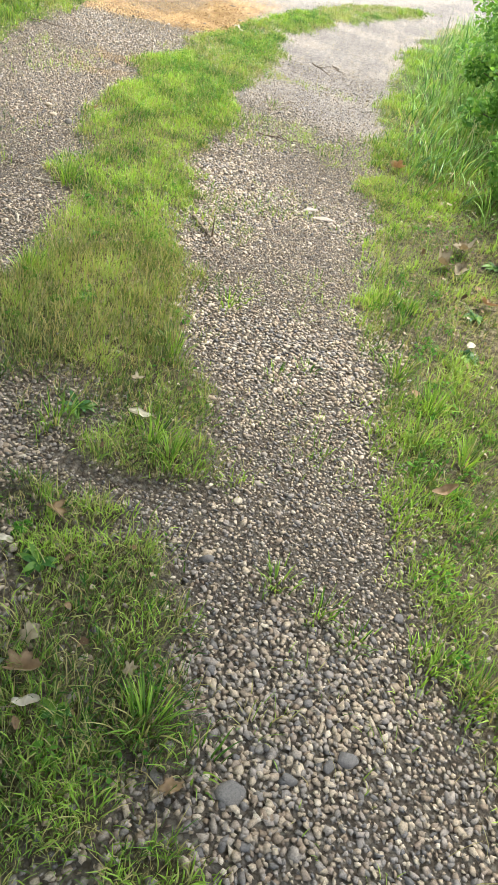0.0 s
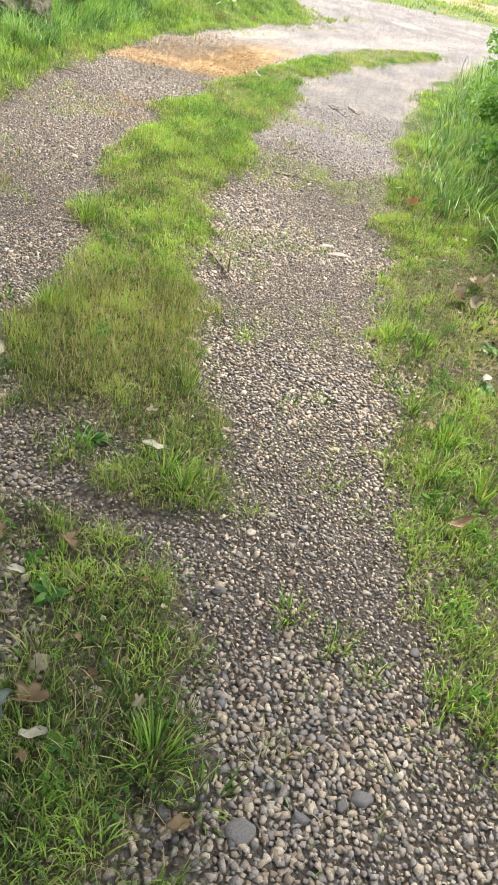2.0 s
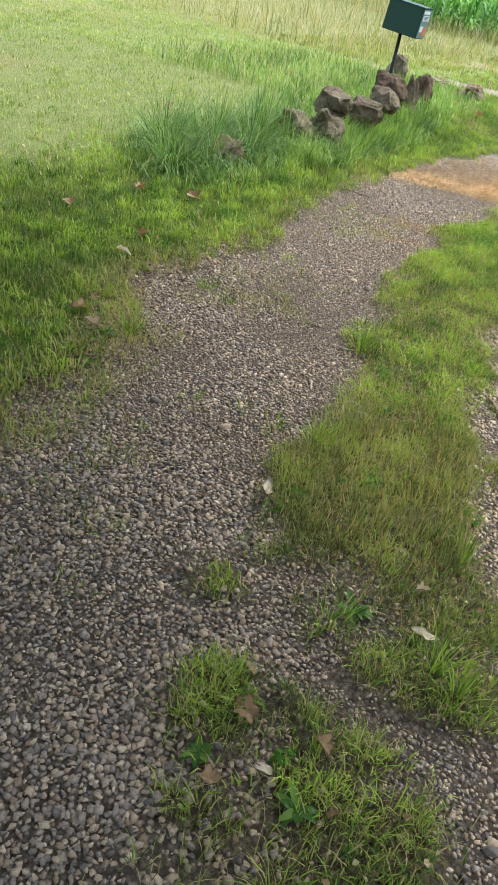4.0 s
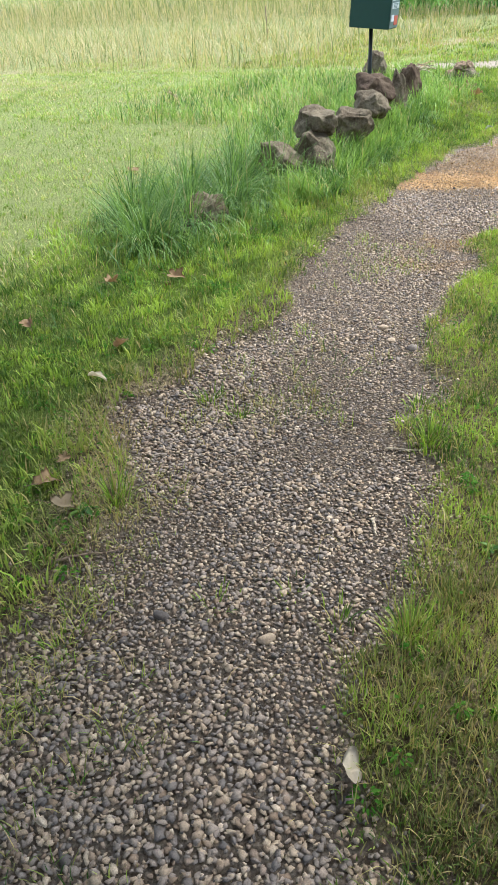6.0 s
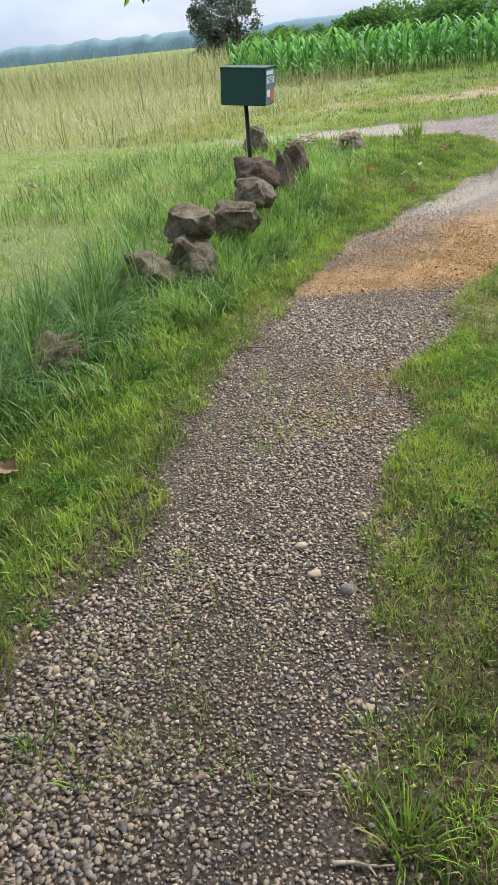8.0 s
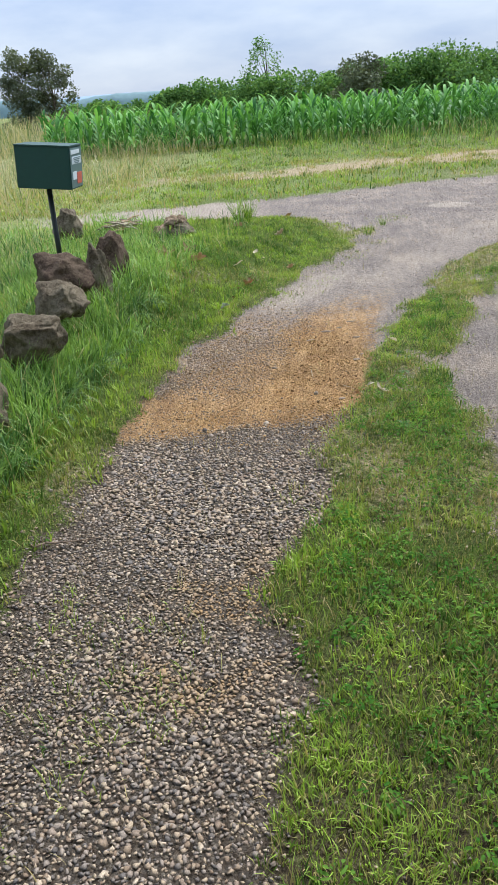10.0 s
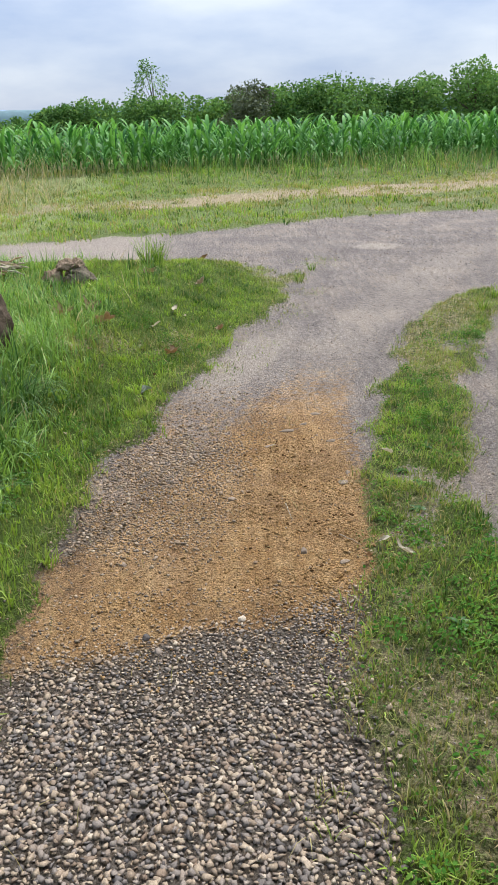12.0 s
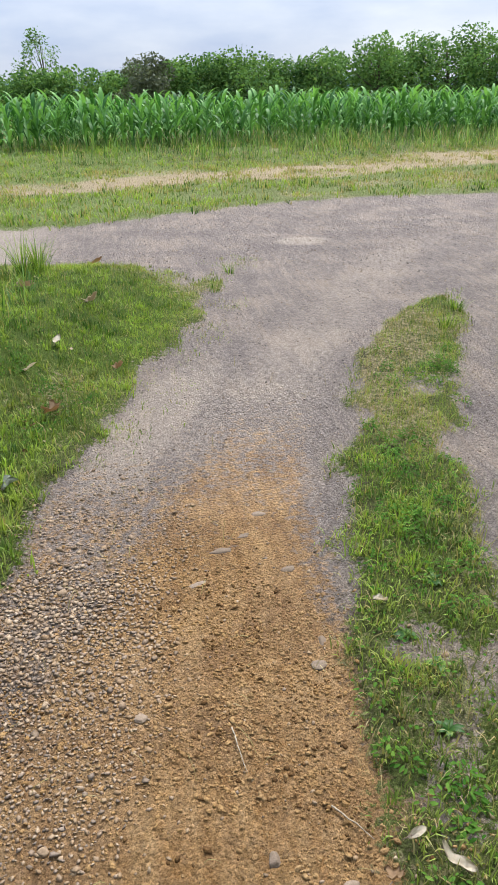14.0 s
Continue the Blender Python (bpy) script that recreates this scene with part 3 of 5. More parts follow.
def build_gravel():
    def lay(cell, x0, x1, y0, y1, chance, base, more, shapes, faces, label):
        gx, gy = np.meshgrid(np.arange(x0, x1, cell), np.arange(y0, y1, cell))
        x = gx.ravel() + (np.arange(gx.shape[0]) % 2 * 0.5 * cell).repeat(gx.shape[1]) + rng.normal(0, 0.3 * cell, gx.size)
        y = gy.ravel() + rng.normal(0, 0.3 * cell, gx.size)
        keep = rng.uniform(0, 1, gx.size) < chance(x, y)
        x, y = x[keep], y[keep]
        n = len(x)
        s = (base + more * rng.beta(1.5, 2.8, n)) * (0.78 + 0.45 * smooth(0.3, 0.65, fbm(x, y, 0.8, 93)))
        s = np.where(rng.uniform(0, 1, n) < 0.015, rng.uniform(1.2, 1.6, n) * (base + 0.6 * more), s) * (1 - 0.12 * smooth(7.3, 7.9, y))
        dims = np.stack([s * rng.uniform(1.0, 1.6, n), s * rng.uniform(0.85, 1.2, n), s * rng.uniform(0.28, 0.54, n)], 1)
        m = turns(n, 0.3) * dims[:, None, :]
        z = height(x, y) + dims[:, 2] * rng.uniform(-0.3, 0.3, n) + rng.uniform(0, 0.2 * cell, n)
        ob = stamp("gravel", shapes, faces, rng.integers(0, len(shapes), n), m, np.stack([x, y, z], 1), PEBBLE,
                   {"rnd": 0.08 + 0.9 * rng.beta(1.5, 1.7, n), "dust": clay_dust(x, y) * rng.uniform(0.3, 1, n)}, True)
        tagged(ob, label, "gravel", kind="stuff")

    def right_track(x, y):
        return smooth(-0.12, 0.08, x - median_right(y)) * smooth(4.6, 4.0, y)
    coarse, cf = stone_shapes(40, 3, 5, 0.15)
    small, sf = stone_shapes(32, 3, 5, 0.15)
    lay(0.0146, -2.6, 0.95, 0.35, 9.6, lambda x, y: gravelled(x, y) * (1 - right_track(x, y)), 0.0046, 0.0090, coarse, cf,
        "loose rounded grey and tan river gravel on the track")
    lay(0.0144, -0.8, 0.95, 0.4, 4.7, lambda x, y: gravelled(x, y) * right_track(x, y), 0.0050, 0.0092, small, sf,
        "finer mixed gravel on the hedge-side track")

    # small grit pressed into the packed dirt, road and clay
    shapes, faces = stone_shapes(8, 2, 5, 0.12)

    def gritty(x, y):
        return (1 - grassiness(x, y)) * (0.25 + 0.75 * smooth(0.4, 0.6, fbm(x, y, 0.6, 95))) * (1 - 0.6 * smooth(10, 16, y))
    x, y = scatter(26000, -2.6, 3.0, 4.4, 17.0, gritty)
    x2, y2 = scatter(62000, -2.5, 0.9, 0.35, 7.3, lambda x, y: (1 - grassiness(x, y)) * 0.8 + 0.12)
    x, y = np.concatenate([x, x2]), np.concatenate([y, y2])
    n = len(x)
    s = rng.uniform(0.0025, 0.0075, n) * (1 + smooth(9, 15, y) * 0.6)
    m = turns(n, 0.5) * np.stack([s * 1.3, s, s * 0.7], 1)[:, None, :]
    z = height(x, y) + s * rng.uniform(-0.2, 0.4, n)
    ob = stamp("grit", shapes, faces, rng.integers(0, len(shapes), n), m, np.stack([x, y, z], 1), PEBBLE, {"rnd": rng.beta(1.2, 1.2, n), "dust": clay_dust(x, y) * rng.uniform(0.3, 1, n)})
    tagged(ob, "fine grit pressed into the packed dirt", "grit", kind="stuff")

    def cloddy(x, y):
        return smooth(1.3, 0.5, np.hypot((x + 1.7) / 0.62, (y - 7.7) / 1.1)) * (1 - grassiness(x, y)) * (0.2 + smooth(0.45, 0.65, fbm(x, y, 0.3, 97)))
    x, y = scatter(40000, -2.5, -1.0, 6.8, 9.3, cloddy)
    n = len(x)
    s = 0.002 + 0.02 * rng.beta(1, 9, n)
    m = turns(n, 0.5) * np.stack([s * 1.3, s, s * 0.6], 1)[:, None, :]
    ob = stamp("clods", shapes, faces, rng.integers(0, len(shapes), n), m, np.stack([x, y, height(x, y) + s * 0.1], 1), CLAY, {"rnd": rng.uniform(0, 1, n)})
    tagged(ob, "crumbled clods of orange-brown clay", "clods", kind="stuff")
    x, y = scatter(3400, -2.5, -1.0, 6.9, 9.3, lambda x, y: cloddy(x, y) * (0.15 + smooth(0.5, 0.62, fbm(x, y, 0.16, 98))))
    n = len(x)
    s = 0.003 + 0.011 * rng.beta(1.1, 4, n)
    m = turns(n, 0.6) * np.stack([s * 1.25, s, s * 0.75], 1)[:, None, :]
    ob = stamp("clods", shapes, faces, rng.integers(0, len(shapes), n), m, np.stack([x, y, height(x, y) + s * 0.2], 1), CLAY_DAMP, {"rnd": rng.uniform(0, 1, n)})
    tagged(ob, "damp dark brown lumps of clay", "clods", kind="stuff")


build_gravel()


# ---- grass ----
def clumped(x, y):
    """Tone of the turf from clump to clump, 0 dark to 1 bright."""
    lush = smooth(2.1, 1.7, y) * smooth(0.3, 0.1, x)
    worn = smooth(1.2, 0.6, np.hypot((x + 0.7) / 0.5, (y - 2.4) / 0.6))
    return np.clip(0.56 - 0.06 * lush - 0.14 * worn + 2.0 * (fbm(x, y, 0.15, 101) - 0.5) + 0.8 * (fbm(x, y, 0.7, 103) - 0.5), 0, 1)


def tufts(name, n, box, chance, per, size, width, lean, segs, label, mat=GRASS, dry=0.12, spread=0.018, patchy=0.7):
    """Grass in small tufts, the blades of each leaning outwards."""
    x, y = scatter(n, *box, chance)
    k = rng.poisson(per, len(x)) + 2
    big = (0.55 + 0.9 * fbm(x, y, patchy, 65)) * rng.uniform(0.75, 1.25, len(x))
    big = big * (1 - 0.25 * smooth(8.3, 10.3, y) * smooth(-3.2, -2.6, x) * smooth(13.8, 13.2, y))
    parched = turf_dryness(x, y)
    yellow = rng.normal(0, 0.12, len(x))
    tone = clumped(x, y) + rng.normal(0, 0.2, len(x))
    x, y, big, parched, yellow, tone = (np.repeat(a, k) for a in (x, y, big, parched, yellow, tone))
    m = len(x)
    ox, oy = rng.normal(0, spread, m), rng.normal(0, spread, m)
    away = np.arctan2(oy, ox) + rng.normal(0, 0.7, m)
    d = np.clip(parched * rng.uniform(0.2, 1.1, m) + yellow * 0.6 + (rng.uniform(0, 1, m) < dry) * rng.uniform(0.4, 1, m), 0, 1)
    ob = blades(name, x + ox, y + oy, rng.uniform(*size, m) * big, rng.uniform(*width, m), mat, lean, segs, d, away=away, tone=tone)
    return tagged(ob, label, "grass", kind="stuff")


def patches(x, y):
    return grassiness(x, y) * (0.3 + 0.7 * smooth(0.33, 0.55, fbm(x, y, 0.45, 61)))


def build_turf():
    tufts("grass", 12500, (-1.8, 0.35, 0.3, 5.2), lambda x, y: patches(x, y) * (x > median_left(y) - 0.15), 7,
          (0.018, 0.056), (0.0022, 0.0045), 0.9, 2, "patchy green grass between the two tracks", dry=0.2)
    tufts("grass", 21000, (-1.8, 1.0, 5.2, 12.3), lambda x, y: patches(x, y) * (x > median_left(y) - 0.15) * (x < median_right(y) + 0.15) * (1 - 0.45 * smooth(7, 10, y)), 6,
          (0.018, 0.055), (0.0026, 0.005), 0.9, 2, "green grass strip between the tracks near the road", dry=0.15)
    tufts("grass", 15000, (0.1, 1.4, 0.4, 9.5), lambda x, y: grassiness(x, y) * (0.12 + 0.88 * smooth(0.44, 0.54, fbm(x, y, 0.28, 62))) * (x > 0) * (1 - 0.45 * smooth(5, 6, y)) * (1 - 0.8 * smooth(2.2, 2.6, y) * smooth(4.6, 4.0, y) * smooth(0.3, 0.5, x - right_edge(y))), 7, (0.022, 0.07), (0.0025, 0.005), 0.9, 2,
          "patchy grass with dry stalks under the hedge", dry=0.15)
    tufts("grass", 2600, (-0.95, 0.2, 0.4, 1.95), lambda x, y: smooth(0.2, 0.6, grassiness(x, y)) * (0.25 + 0.75 * smooth(0.45, 0.58, fbm(x, y, 0.16, 64))), 7, (0.02, 0.07), (0.0014, 0.003), 0.95, 3,
          "fine thick grass of the turf patch", dry=0.4, spread=0.022)
    tufts("grass", 21000, (-4.4, -0.9, 1.2, 13.8), lambda x, y: (0.4 + 0.6 * patches(x, y)) * grassiness(x, y) * (x < left_edge(y) + 0.2) * smooth(-4.6, -3.2, x), 7,
          (0.025, 0.075), (0.0035, 0.007), 0.85, 2, "bright green grass verge beside the gravel track", dry=0.05, patchy=0.35)
    tufts("grass", 9000, (-13, -3.5, 2.5, 17), lambda x, y: grassiness(x, y), 6, (0.025, 0.06), (0.006, 0.012), 0.85, 2,
          "mown pale green lawn behind the stones", LAWN, dry=0.3, spread=0.04)
    tufts("grass", 15000, (-8, 15, 14.2, 26), lambda x, y: grassiness(x, y) * (y > 14.5) * (1 - 0.8 * smooth(0.5, 0.9, turf_dryness(x, y))) * (0.4 + 0.6 * smooth(0.35, 0.6, fbm(x, y, 1.2, 63))), 6, (0.04, 0.11), (0.008, 0.016), 0.8, 2,
          "rough grass verge across the road", GRASS, dry=0.3, spread=0.05)
    # low carpet of tiny blades, moss and dead stalks
    def carpet(n, box, chance, dry, label, size=(0.014, 0.042)):
        x, y = scatter(n, *box, chance)
        k = len(x)
        dd = np.clip((rng.uniform(0, 1, k) < dry + 0.4 * turf_dryness(x, y)) * rng.uniform(0.45, 1, k) + rng.uniform(0, 0.15, k), 0, 1)
        ob = blades("low_grass", x, y, rng.uniform(*size, k), rng.uniform(0.002, 0.0045, k), GRASS, 0.9, 1, dd, tone=clumped(x, y) + rng.normal(0, 0.15, k))
        tagged(ob, label, "grass", kind="stuff")
    carpet(140000, (-1.75, 0.4, 0.3, 6.0), lambda x, y: smooth(0.25, 0.7, grassiness(x, y)) * (x > median_left(y) - 0.1), 0.38, "low olive carpet of moss, grass and dead stalks")
    carpet(85000, (-1.6, 0.9, 6.0, 12.2), lambda x, y: smooth(0.25, 0.7, grassiness(x, y)) * (x > median_left(y) - 0.1) * (x < median_right(y) + 0.1), 0.3, "low carpet of short grass between the tracks")
    carpet(45000, (0.15, 1.3, 0.4, 5.0), lambda x, y: smooth(0.2, 0.7, grassiness(x, y)) * (x > 0.1) * 0.9, 0.45, "low carpet of grass and dead stalks under the hedge")
    carpet(115000, (-4.0, -0.9, 1.6, 13.4), lambda x, y: smooth(0.25, 0.7, grassiness(x, y)) * (x < left_edge(y) + 0.1), 0.2, "low carpet of green grass in the verge", (0.02, 0.06))
    x, y = scatter(42000, -10, -3.4, 2.8, 13.5, lambda x, y: 0.35 + 0.65 * smooth(0.35, 0.6, fbm(x, y, 0.35, 59)))
    n = len(x)
    dd = np.clip((rng.uniform(0, 1, n) < 0.15 + 0.5 * smooth(0.5, 0.65, fbm(x, y, 0.8, 55))) * rng.uniform(0.4, 1, n), 0, 1)
    ob = blades("low_grass", x, y, rng.uniform(0.025, 0.06, n), rng.uniform(0.004, 0.010, n), LAWN, 0.8, 1, dd, tone=clumped(x, y) + rng.normal(0, 0.15, n))
    tagged(ob, "short mown lawn blades with dry patches", "grass", kind="stuff")
    # thin tufts that have come up through the gravel
    tufts("grass", 7000, (-2.3, 0.6, 0.5, 6.5), lambda x, y: (1 - grassiness(x, y)) * smooth(0.5, 0.62, fbm(x, y, 0.5, 99)) * (0.35 + 0.65 * (x > median_right(y)) * smooth(2.2, 3.2, y) + 0.6 * (x < median_left(y)) * smooth(1.6, 2.0, y) * smooth(4.0, 3.4, y)), 6,
          (0.015, 0.06), (0.0018, 0.0035), 0.9, 3, "thin grass tufts growing through the gravel", dry=0.35, spread=0.025)
    tufts("grass", 700, (-2.5, -1.5, 1.6, 3.4), lambda x, y: smooth(0.2, 0.08, np.abs(x - left_edge(y) + 0.02)) * smooth(0.36, 0.52, fbm(x, y, 0.3, 85)), 9,
          (0.03, 0.09), (0.0018, 0.0035), 1.1, 3, "withered brown weeds along the edge of the gravel", dry=0.75, spread=0.035)
    tufts("grass", 2400, (-2.9, 0.4, 8.4, 13.6), lambda x, y: (1 - grassiness(x, y)) * smooth(0.38, 0.05, np.abs(x - left_edge(y))) * smooth(0.4, 0.56, fbm(x, y, 0.35, 86)), 6,
          (0.015, 0.05), (0.0025, 0.0045), 1.0, 2, "thin tired grass creeping onto the dirt", dry=0.4, spread=0.03)
    # olive stalks standing in the worn patch
    tufts("grass", 2600, (-1.35, -0.15, 1.8, 3.2), lambda x, y: grassiness(x, y) * smooth(1.2, 0.7, np.hypot((x + 0.7) / 0.5, (y - 2.5) / 0.65)), 6,
          (0.035, 0.085), (0.0016, 0.003), 0.55, 3, "thin upright olive stalks in the worn patch", dry=0.3, spread=0.02)
    # trodden straw lying on the bare edges
    x, y = scatter(17000, -2.7, 0.9, 0.5, 10.5, lambda x, y: smooth(0.0, 0.3, grassiness(x, y)) * smooth(1.0, 0.6, grassiness(x, y)) + 0.05)
    n = len(x)
    ob = blades("straw", x, y, rng.uniform(0.03, 0.11, n), rng.uniform(0.0012, 0.0025, n), GRASS, 1.35, 3, rng.uniform(0.7, 1, n), z0=height(x, y) + 0.006)
    tagged(ob, "dry straw lying along the track edges", "straw", kind="stuff")


def build_clover():
    """Small round leaves of clover and plantain in the turf."""
    def where(x, y):
        strip = (x > median_left(y)) * (x < median_right(y)) * smooth(6.0, 7.0, y) * smooth(9.5, 8.5, y) * smooth(0.42, 0.56, fbm(x, y, 0.5, 43))
        near = smooth(0.5, 0.62, fbm(x, y, 0.35, 45)) * (y < 4.5) * 0.5
        verge = (x < left_edge(y)) * smooth(0.5, 0.6, fbm(x, y, 0.5, 47)) * 0.6
        return grassiness(x, y) * np.maximum.reduce([strip, near, verge])
    x, y = scatter(60000, -3.2, 1.2, 0.5, 11.0, where)
    n = len(x)
    k = np.arange(6) * 6.28319 / 6
    leaf = np.array([[[0, 0, 0]] + [[0.5 * math.cos(a), 0.5 * math.sin(a), 0.12] for a in k]])
    fan = np.array([[0, i + 1, (i + 1) % 6 + 1] for i in range(6)])
    m = turns(n, 0.35) * rng.uniform(0.006, 0.0125, n)[:, None, None]
    ob = stamp("clover", leaf, fan, np.zeros(n, int), m, np.stack([x, y, height(x, y) + rng.uniform(0.008, 0.04, n)], 1), HERB,
               {"rnd": rng.uniform(0, 0.25, n), "dry": np.zeros(n), "along": np.ones(n)})
    tagged(ob, "small round clover leaves in the turf", "clover", kind="stuff")


build_clover()


def build_herbs():
    """Low bushy clumps of broad leaves among the turf."""
    def strip(x, y):
        return (x > median_left(y) + 0.08) * (x < median_right(y) + 0.05) * smooth(4.2, 5.5, y) * smooth(0.36, 0.52, fbm(x, y, 0.4, 43))
    def verge(x, y):
        return smooth(0.12, 0.35, left_edge(y) - x) * smooth(2.0, 3.5, y) * smooth(0.42, 0.56, fbm(x, y, 0.5, 47)) * smooth(-3.5, -3.2, x)
    def patch(x, y):
        return (y < 4.2) * grassiness(x, y) * 0.35 * smooth(0.45, 0.6, fbm(x, y, 0.3, 49))
    x, y = scatter(5200, -3.5, 0.9, 0.5, 10.5, lambda x, y: np.clip(strip(x, y) + verge(x, y) + patch(x, y), 0, 1) * grassiness(x, y))
    c = len(x)
    size = rng.uniform(0.025, 0.06, c) * np.where(y < 4.2, 0.6, 1.0)
    tone = np.clip(rng.normal(0.16, 0.14, c), 0, 0.6)
    per = 30
    x, y, size, tone = (np.repeat(a, per) for a in (x, y, size, tone))
    n = len(x)
    a, q = rng.uniform(0, 6.283, n), np.sqrt(rng.uniform(0, 1, n))
    px, py = x + np.cos(a) * q * size, y + np.sin(a) * q * size
    pz = height(px, py) + 0.006 + size * (1.05 - 0.9 * q * q) * rng.uniform(0.35, 1.0, n)
    leaf = np.array([[[0, 0, 0], [0.3, 0.21, 0.06], [0.3, -0.21, 0.06], [0.68, 0.2, 0.05], [0.68, -0.2, 0.05], [1, 0, -0.08], [0.5, 0, 0.0]]])
    fan = np.array([[0, 6, 1], [0, 2, 6], [1, 6, 3], [2, 4, 6], [3, 6, 5], [4, 5, 6]])
    tip = (q - 0.35) * 0.9
    ca, sa, ct, st = np.cos(a), np.sin(a), np.cos(tip), np.sin(tip)
    m = np.stack([np.stack([ca * ct, -sa, ca * st], 1), np.stack([sa * ct, ca, sa * st], 1), np.stack([-st, np.zeros(n), ct], 1)], 1)
    m = m * rng.uniform(0.009, 0.021, n)[:, None, None]
    ob = stamp("herbs", leaf, fan, np.zeros(n, int), m, np.stack([px, py, pz], 1), HERB,
               {"rnd": np.clip(tone + rng.normal(0, 0.1, n), 0, 1), "dry": (rng.uniform(0, 1, n) < 0.02) * 0.8, "along": np.ones(n)})
    tagged(ob, "low bushy clumps of broad-leaved herbs in the turf", "herbs", kind="stuff")


build_herbs()


def tall_patch(name, n, box, chance, size, width, lean, label, dry=0.1, segs=4, mat=None):
    x, y = scatter(n, *box, chance)
    length = rng.uniform(*size, len(x)) * (0.65 + 0.7 * fbm(x, y, 0.8, 67))
    d = np.clip((rng.uniform(0, 1, len(x)) < dry) * rng.uniform(0.5, 1, len(x)), 0, 1)
    ob = blades(name, x, y, length, rng.uniform(*width, len(x)), mat or TALL, lean, segs, d, tone=clumped(x, y) + rng.normal(0, 0.2, len(x)))
    return tagged(ob, label, "grass", kind="stuff")


def seed_heads(name, n, box, chance, size, label):
    """Tall straw stems with a loose head of many small spikelets."""
    x, y = scatter(n, *box, chance)
    n = len(x)
    length = rng.uniform(*size, n)
    away = rng.uniform(0, 6.283, n)
    z0 = height(x, y)
    blades(name, x, y, length, np.full(n, 0.004), TALL, 0.25, 3, rng.uniform(0.6, 1, n), away=away)
    k = 7
    t = rng.uniform(0.72, 1.02, (n, k))
    hx = x[:, None] + np.cos(away)[:, None] * length[:, None] * t * 0.22 + rng.normal(0, 0.018, (n, k))
    hy = y[:, None] + np.sin(away)[:, None] * length[:, None] * t * 0.22 + rng.normal(0, 0.018, (n, k))
    hz = z0[:, None] + length[:, None] * t * 0.93
    m = n * k
    ob = blades(name, hx.ravel(), hy.ravel(), rng.uniform(0.03, 0.07, m), rng.uniform(0.006, 0.012, m), TALL, 0.6, 2, rng.uniform(0.7, 1, m), z0=hz.ravel())
    return tagged(ob, label, "grass", kind="stuff")


build_turf()
tall_patch("tall_grass", 24000, (-4.4, -2.6, 4.4, 12.8),
           lambda x, y: smooth(0.75, 0.3, np.abs(x + 3.55)) * smooth(4.4, 5.2, y) * (0.25 + 0.75 * smooth(0.42, 0.6, fbm(x, y, 0.5, 81))),
           (0.09, 0.25), (0.0035, 0.007), 0.9, "long green grass growing round the field stones", 0.06, 3)
tall_patch("tall_grass", 9000, (-3.2, -2.55, 4.8, 10.5), lambda x, y: smooth(0.3, 0.6, left_edge(y) - x) * (0.3 + 0.7 * smooth(0.4, 0.6, fbm(x, y, 0.4, 83))),
           (0.06, 0.17), (0.004, 0.008), 0.85, "green grass and weeds in front of the field stones", 0.06, 3)
tall_patch("tall_grass", 7000, (-3.2, -2.66, 6.2, 9.6), lambda x, y: smooth(0.26, 0.06, np.abs(x + 2.9)) * (0.2 + 0.8 * smooth(0.42, 0.55, fbm(x, y, 0.3, 82))),
           (0.10, 0.30), (0.004, 0.008), 0.8, "rank dark grass hiding the feet of the stones", 0.05, 3)
def tussock(x, y, n, size, seed):
    """Long blades that spring from one root and droop outwards."""
    r = np.random.default_rng(seed)
    ox, oy = r.normal(0, 0.07, n), r.normal(0, 0.07, n)
    ob = blades("tussock", x + ox, y + oy, r.uniform(*size, n), r.uniform(0.004, 0.008, n), TUSSOCK, 1.45, 4, (r.uniform(0, 1, n) < 0.04) * 0.8,
                away=np.arctan2(oy, ox + 0.03) + r.normal(0, 0.3, n))
    return tagged(ob, "dark tussock of long drooping grass over the stones", "grass", "grass tussocks", "stuff")


for k, (x, y) in enumerate(((-3.45, 5.0), (-3.7, 5.25), (-3.35, 5.4), (-3.62, 5.65), (-3.3, 5.85), (-3.72, 6.0), (-3.45, 6.2), (-3.25, 6.5), (-3.95, 5.6), (-3.55, 6.55))):
    tussock(x, y, 330, (0.22, 0.56), 300 + k)
for k, (x, y) in enumerate(((-2.93, 6.45), (-2.90, 7.05), (-2.86, 7.3), (-2.84, 7.75), (-2.86, 8.35), (-2.82, 8.8), (-3.42, 7.3), (-3.45, 8.0))):
    tussock(x, y, 130, (0.14, 0.34), 340 + k)
tall_patch("tall_grass", 15000, (-6.8, -2.3, 8.0, 13.4), lambda x, y: smooth(0.7, 1.5, left_edge(y) - x) * smooth(12.8, 11.0, y) * smooth(-7, -5, x) * smooth(0.4, 0.7, np.hypot(x + 3.02, (y - 11.4) * 0.8)) * smooth(0.35, 0.6, np.hypot(x + 3.68, (y - 11.5) * 0.8)),
           (0.08, 0.24), (0.004, 0.008), 0.85, "long grass round the letter box post", 0.15, 3)
tall_patch("meadow_grass", 36000, (-34, -4.2, 14.4, 42), lambda x, y: smooth(-4.2, -6.0, x + 0.35 * np.clip(18.5 - y, 0, 5)) * smooth(46, 15, y) ** 0.6,
           (0.32, 0.85), (0.006, 0.014), 0.95, "tall dry meadow grass", 0.6, 3, MEADOW)
tall_patch("meadow_grass", 6000, (-34, -8.5, 26, 46), lambda x, y: smooth(-8.5, -11, x),
           (0.7, 1.25), (0.015, 0.035), 0.55, "high seeding grass at the back of the meadow", 0.5, 3, MEADOW)
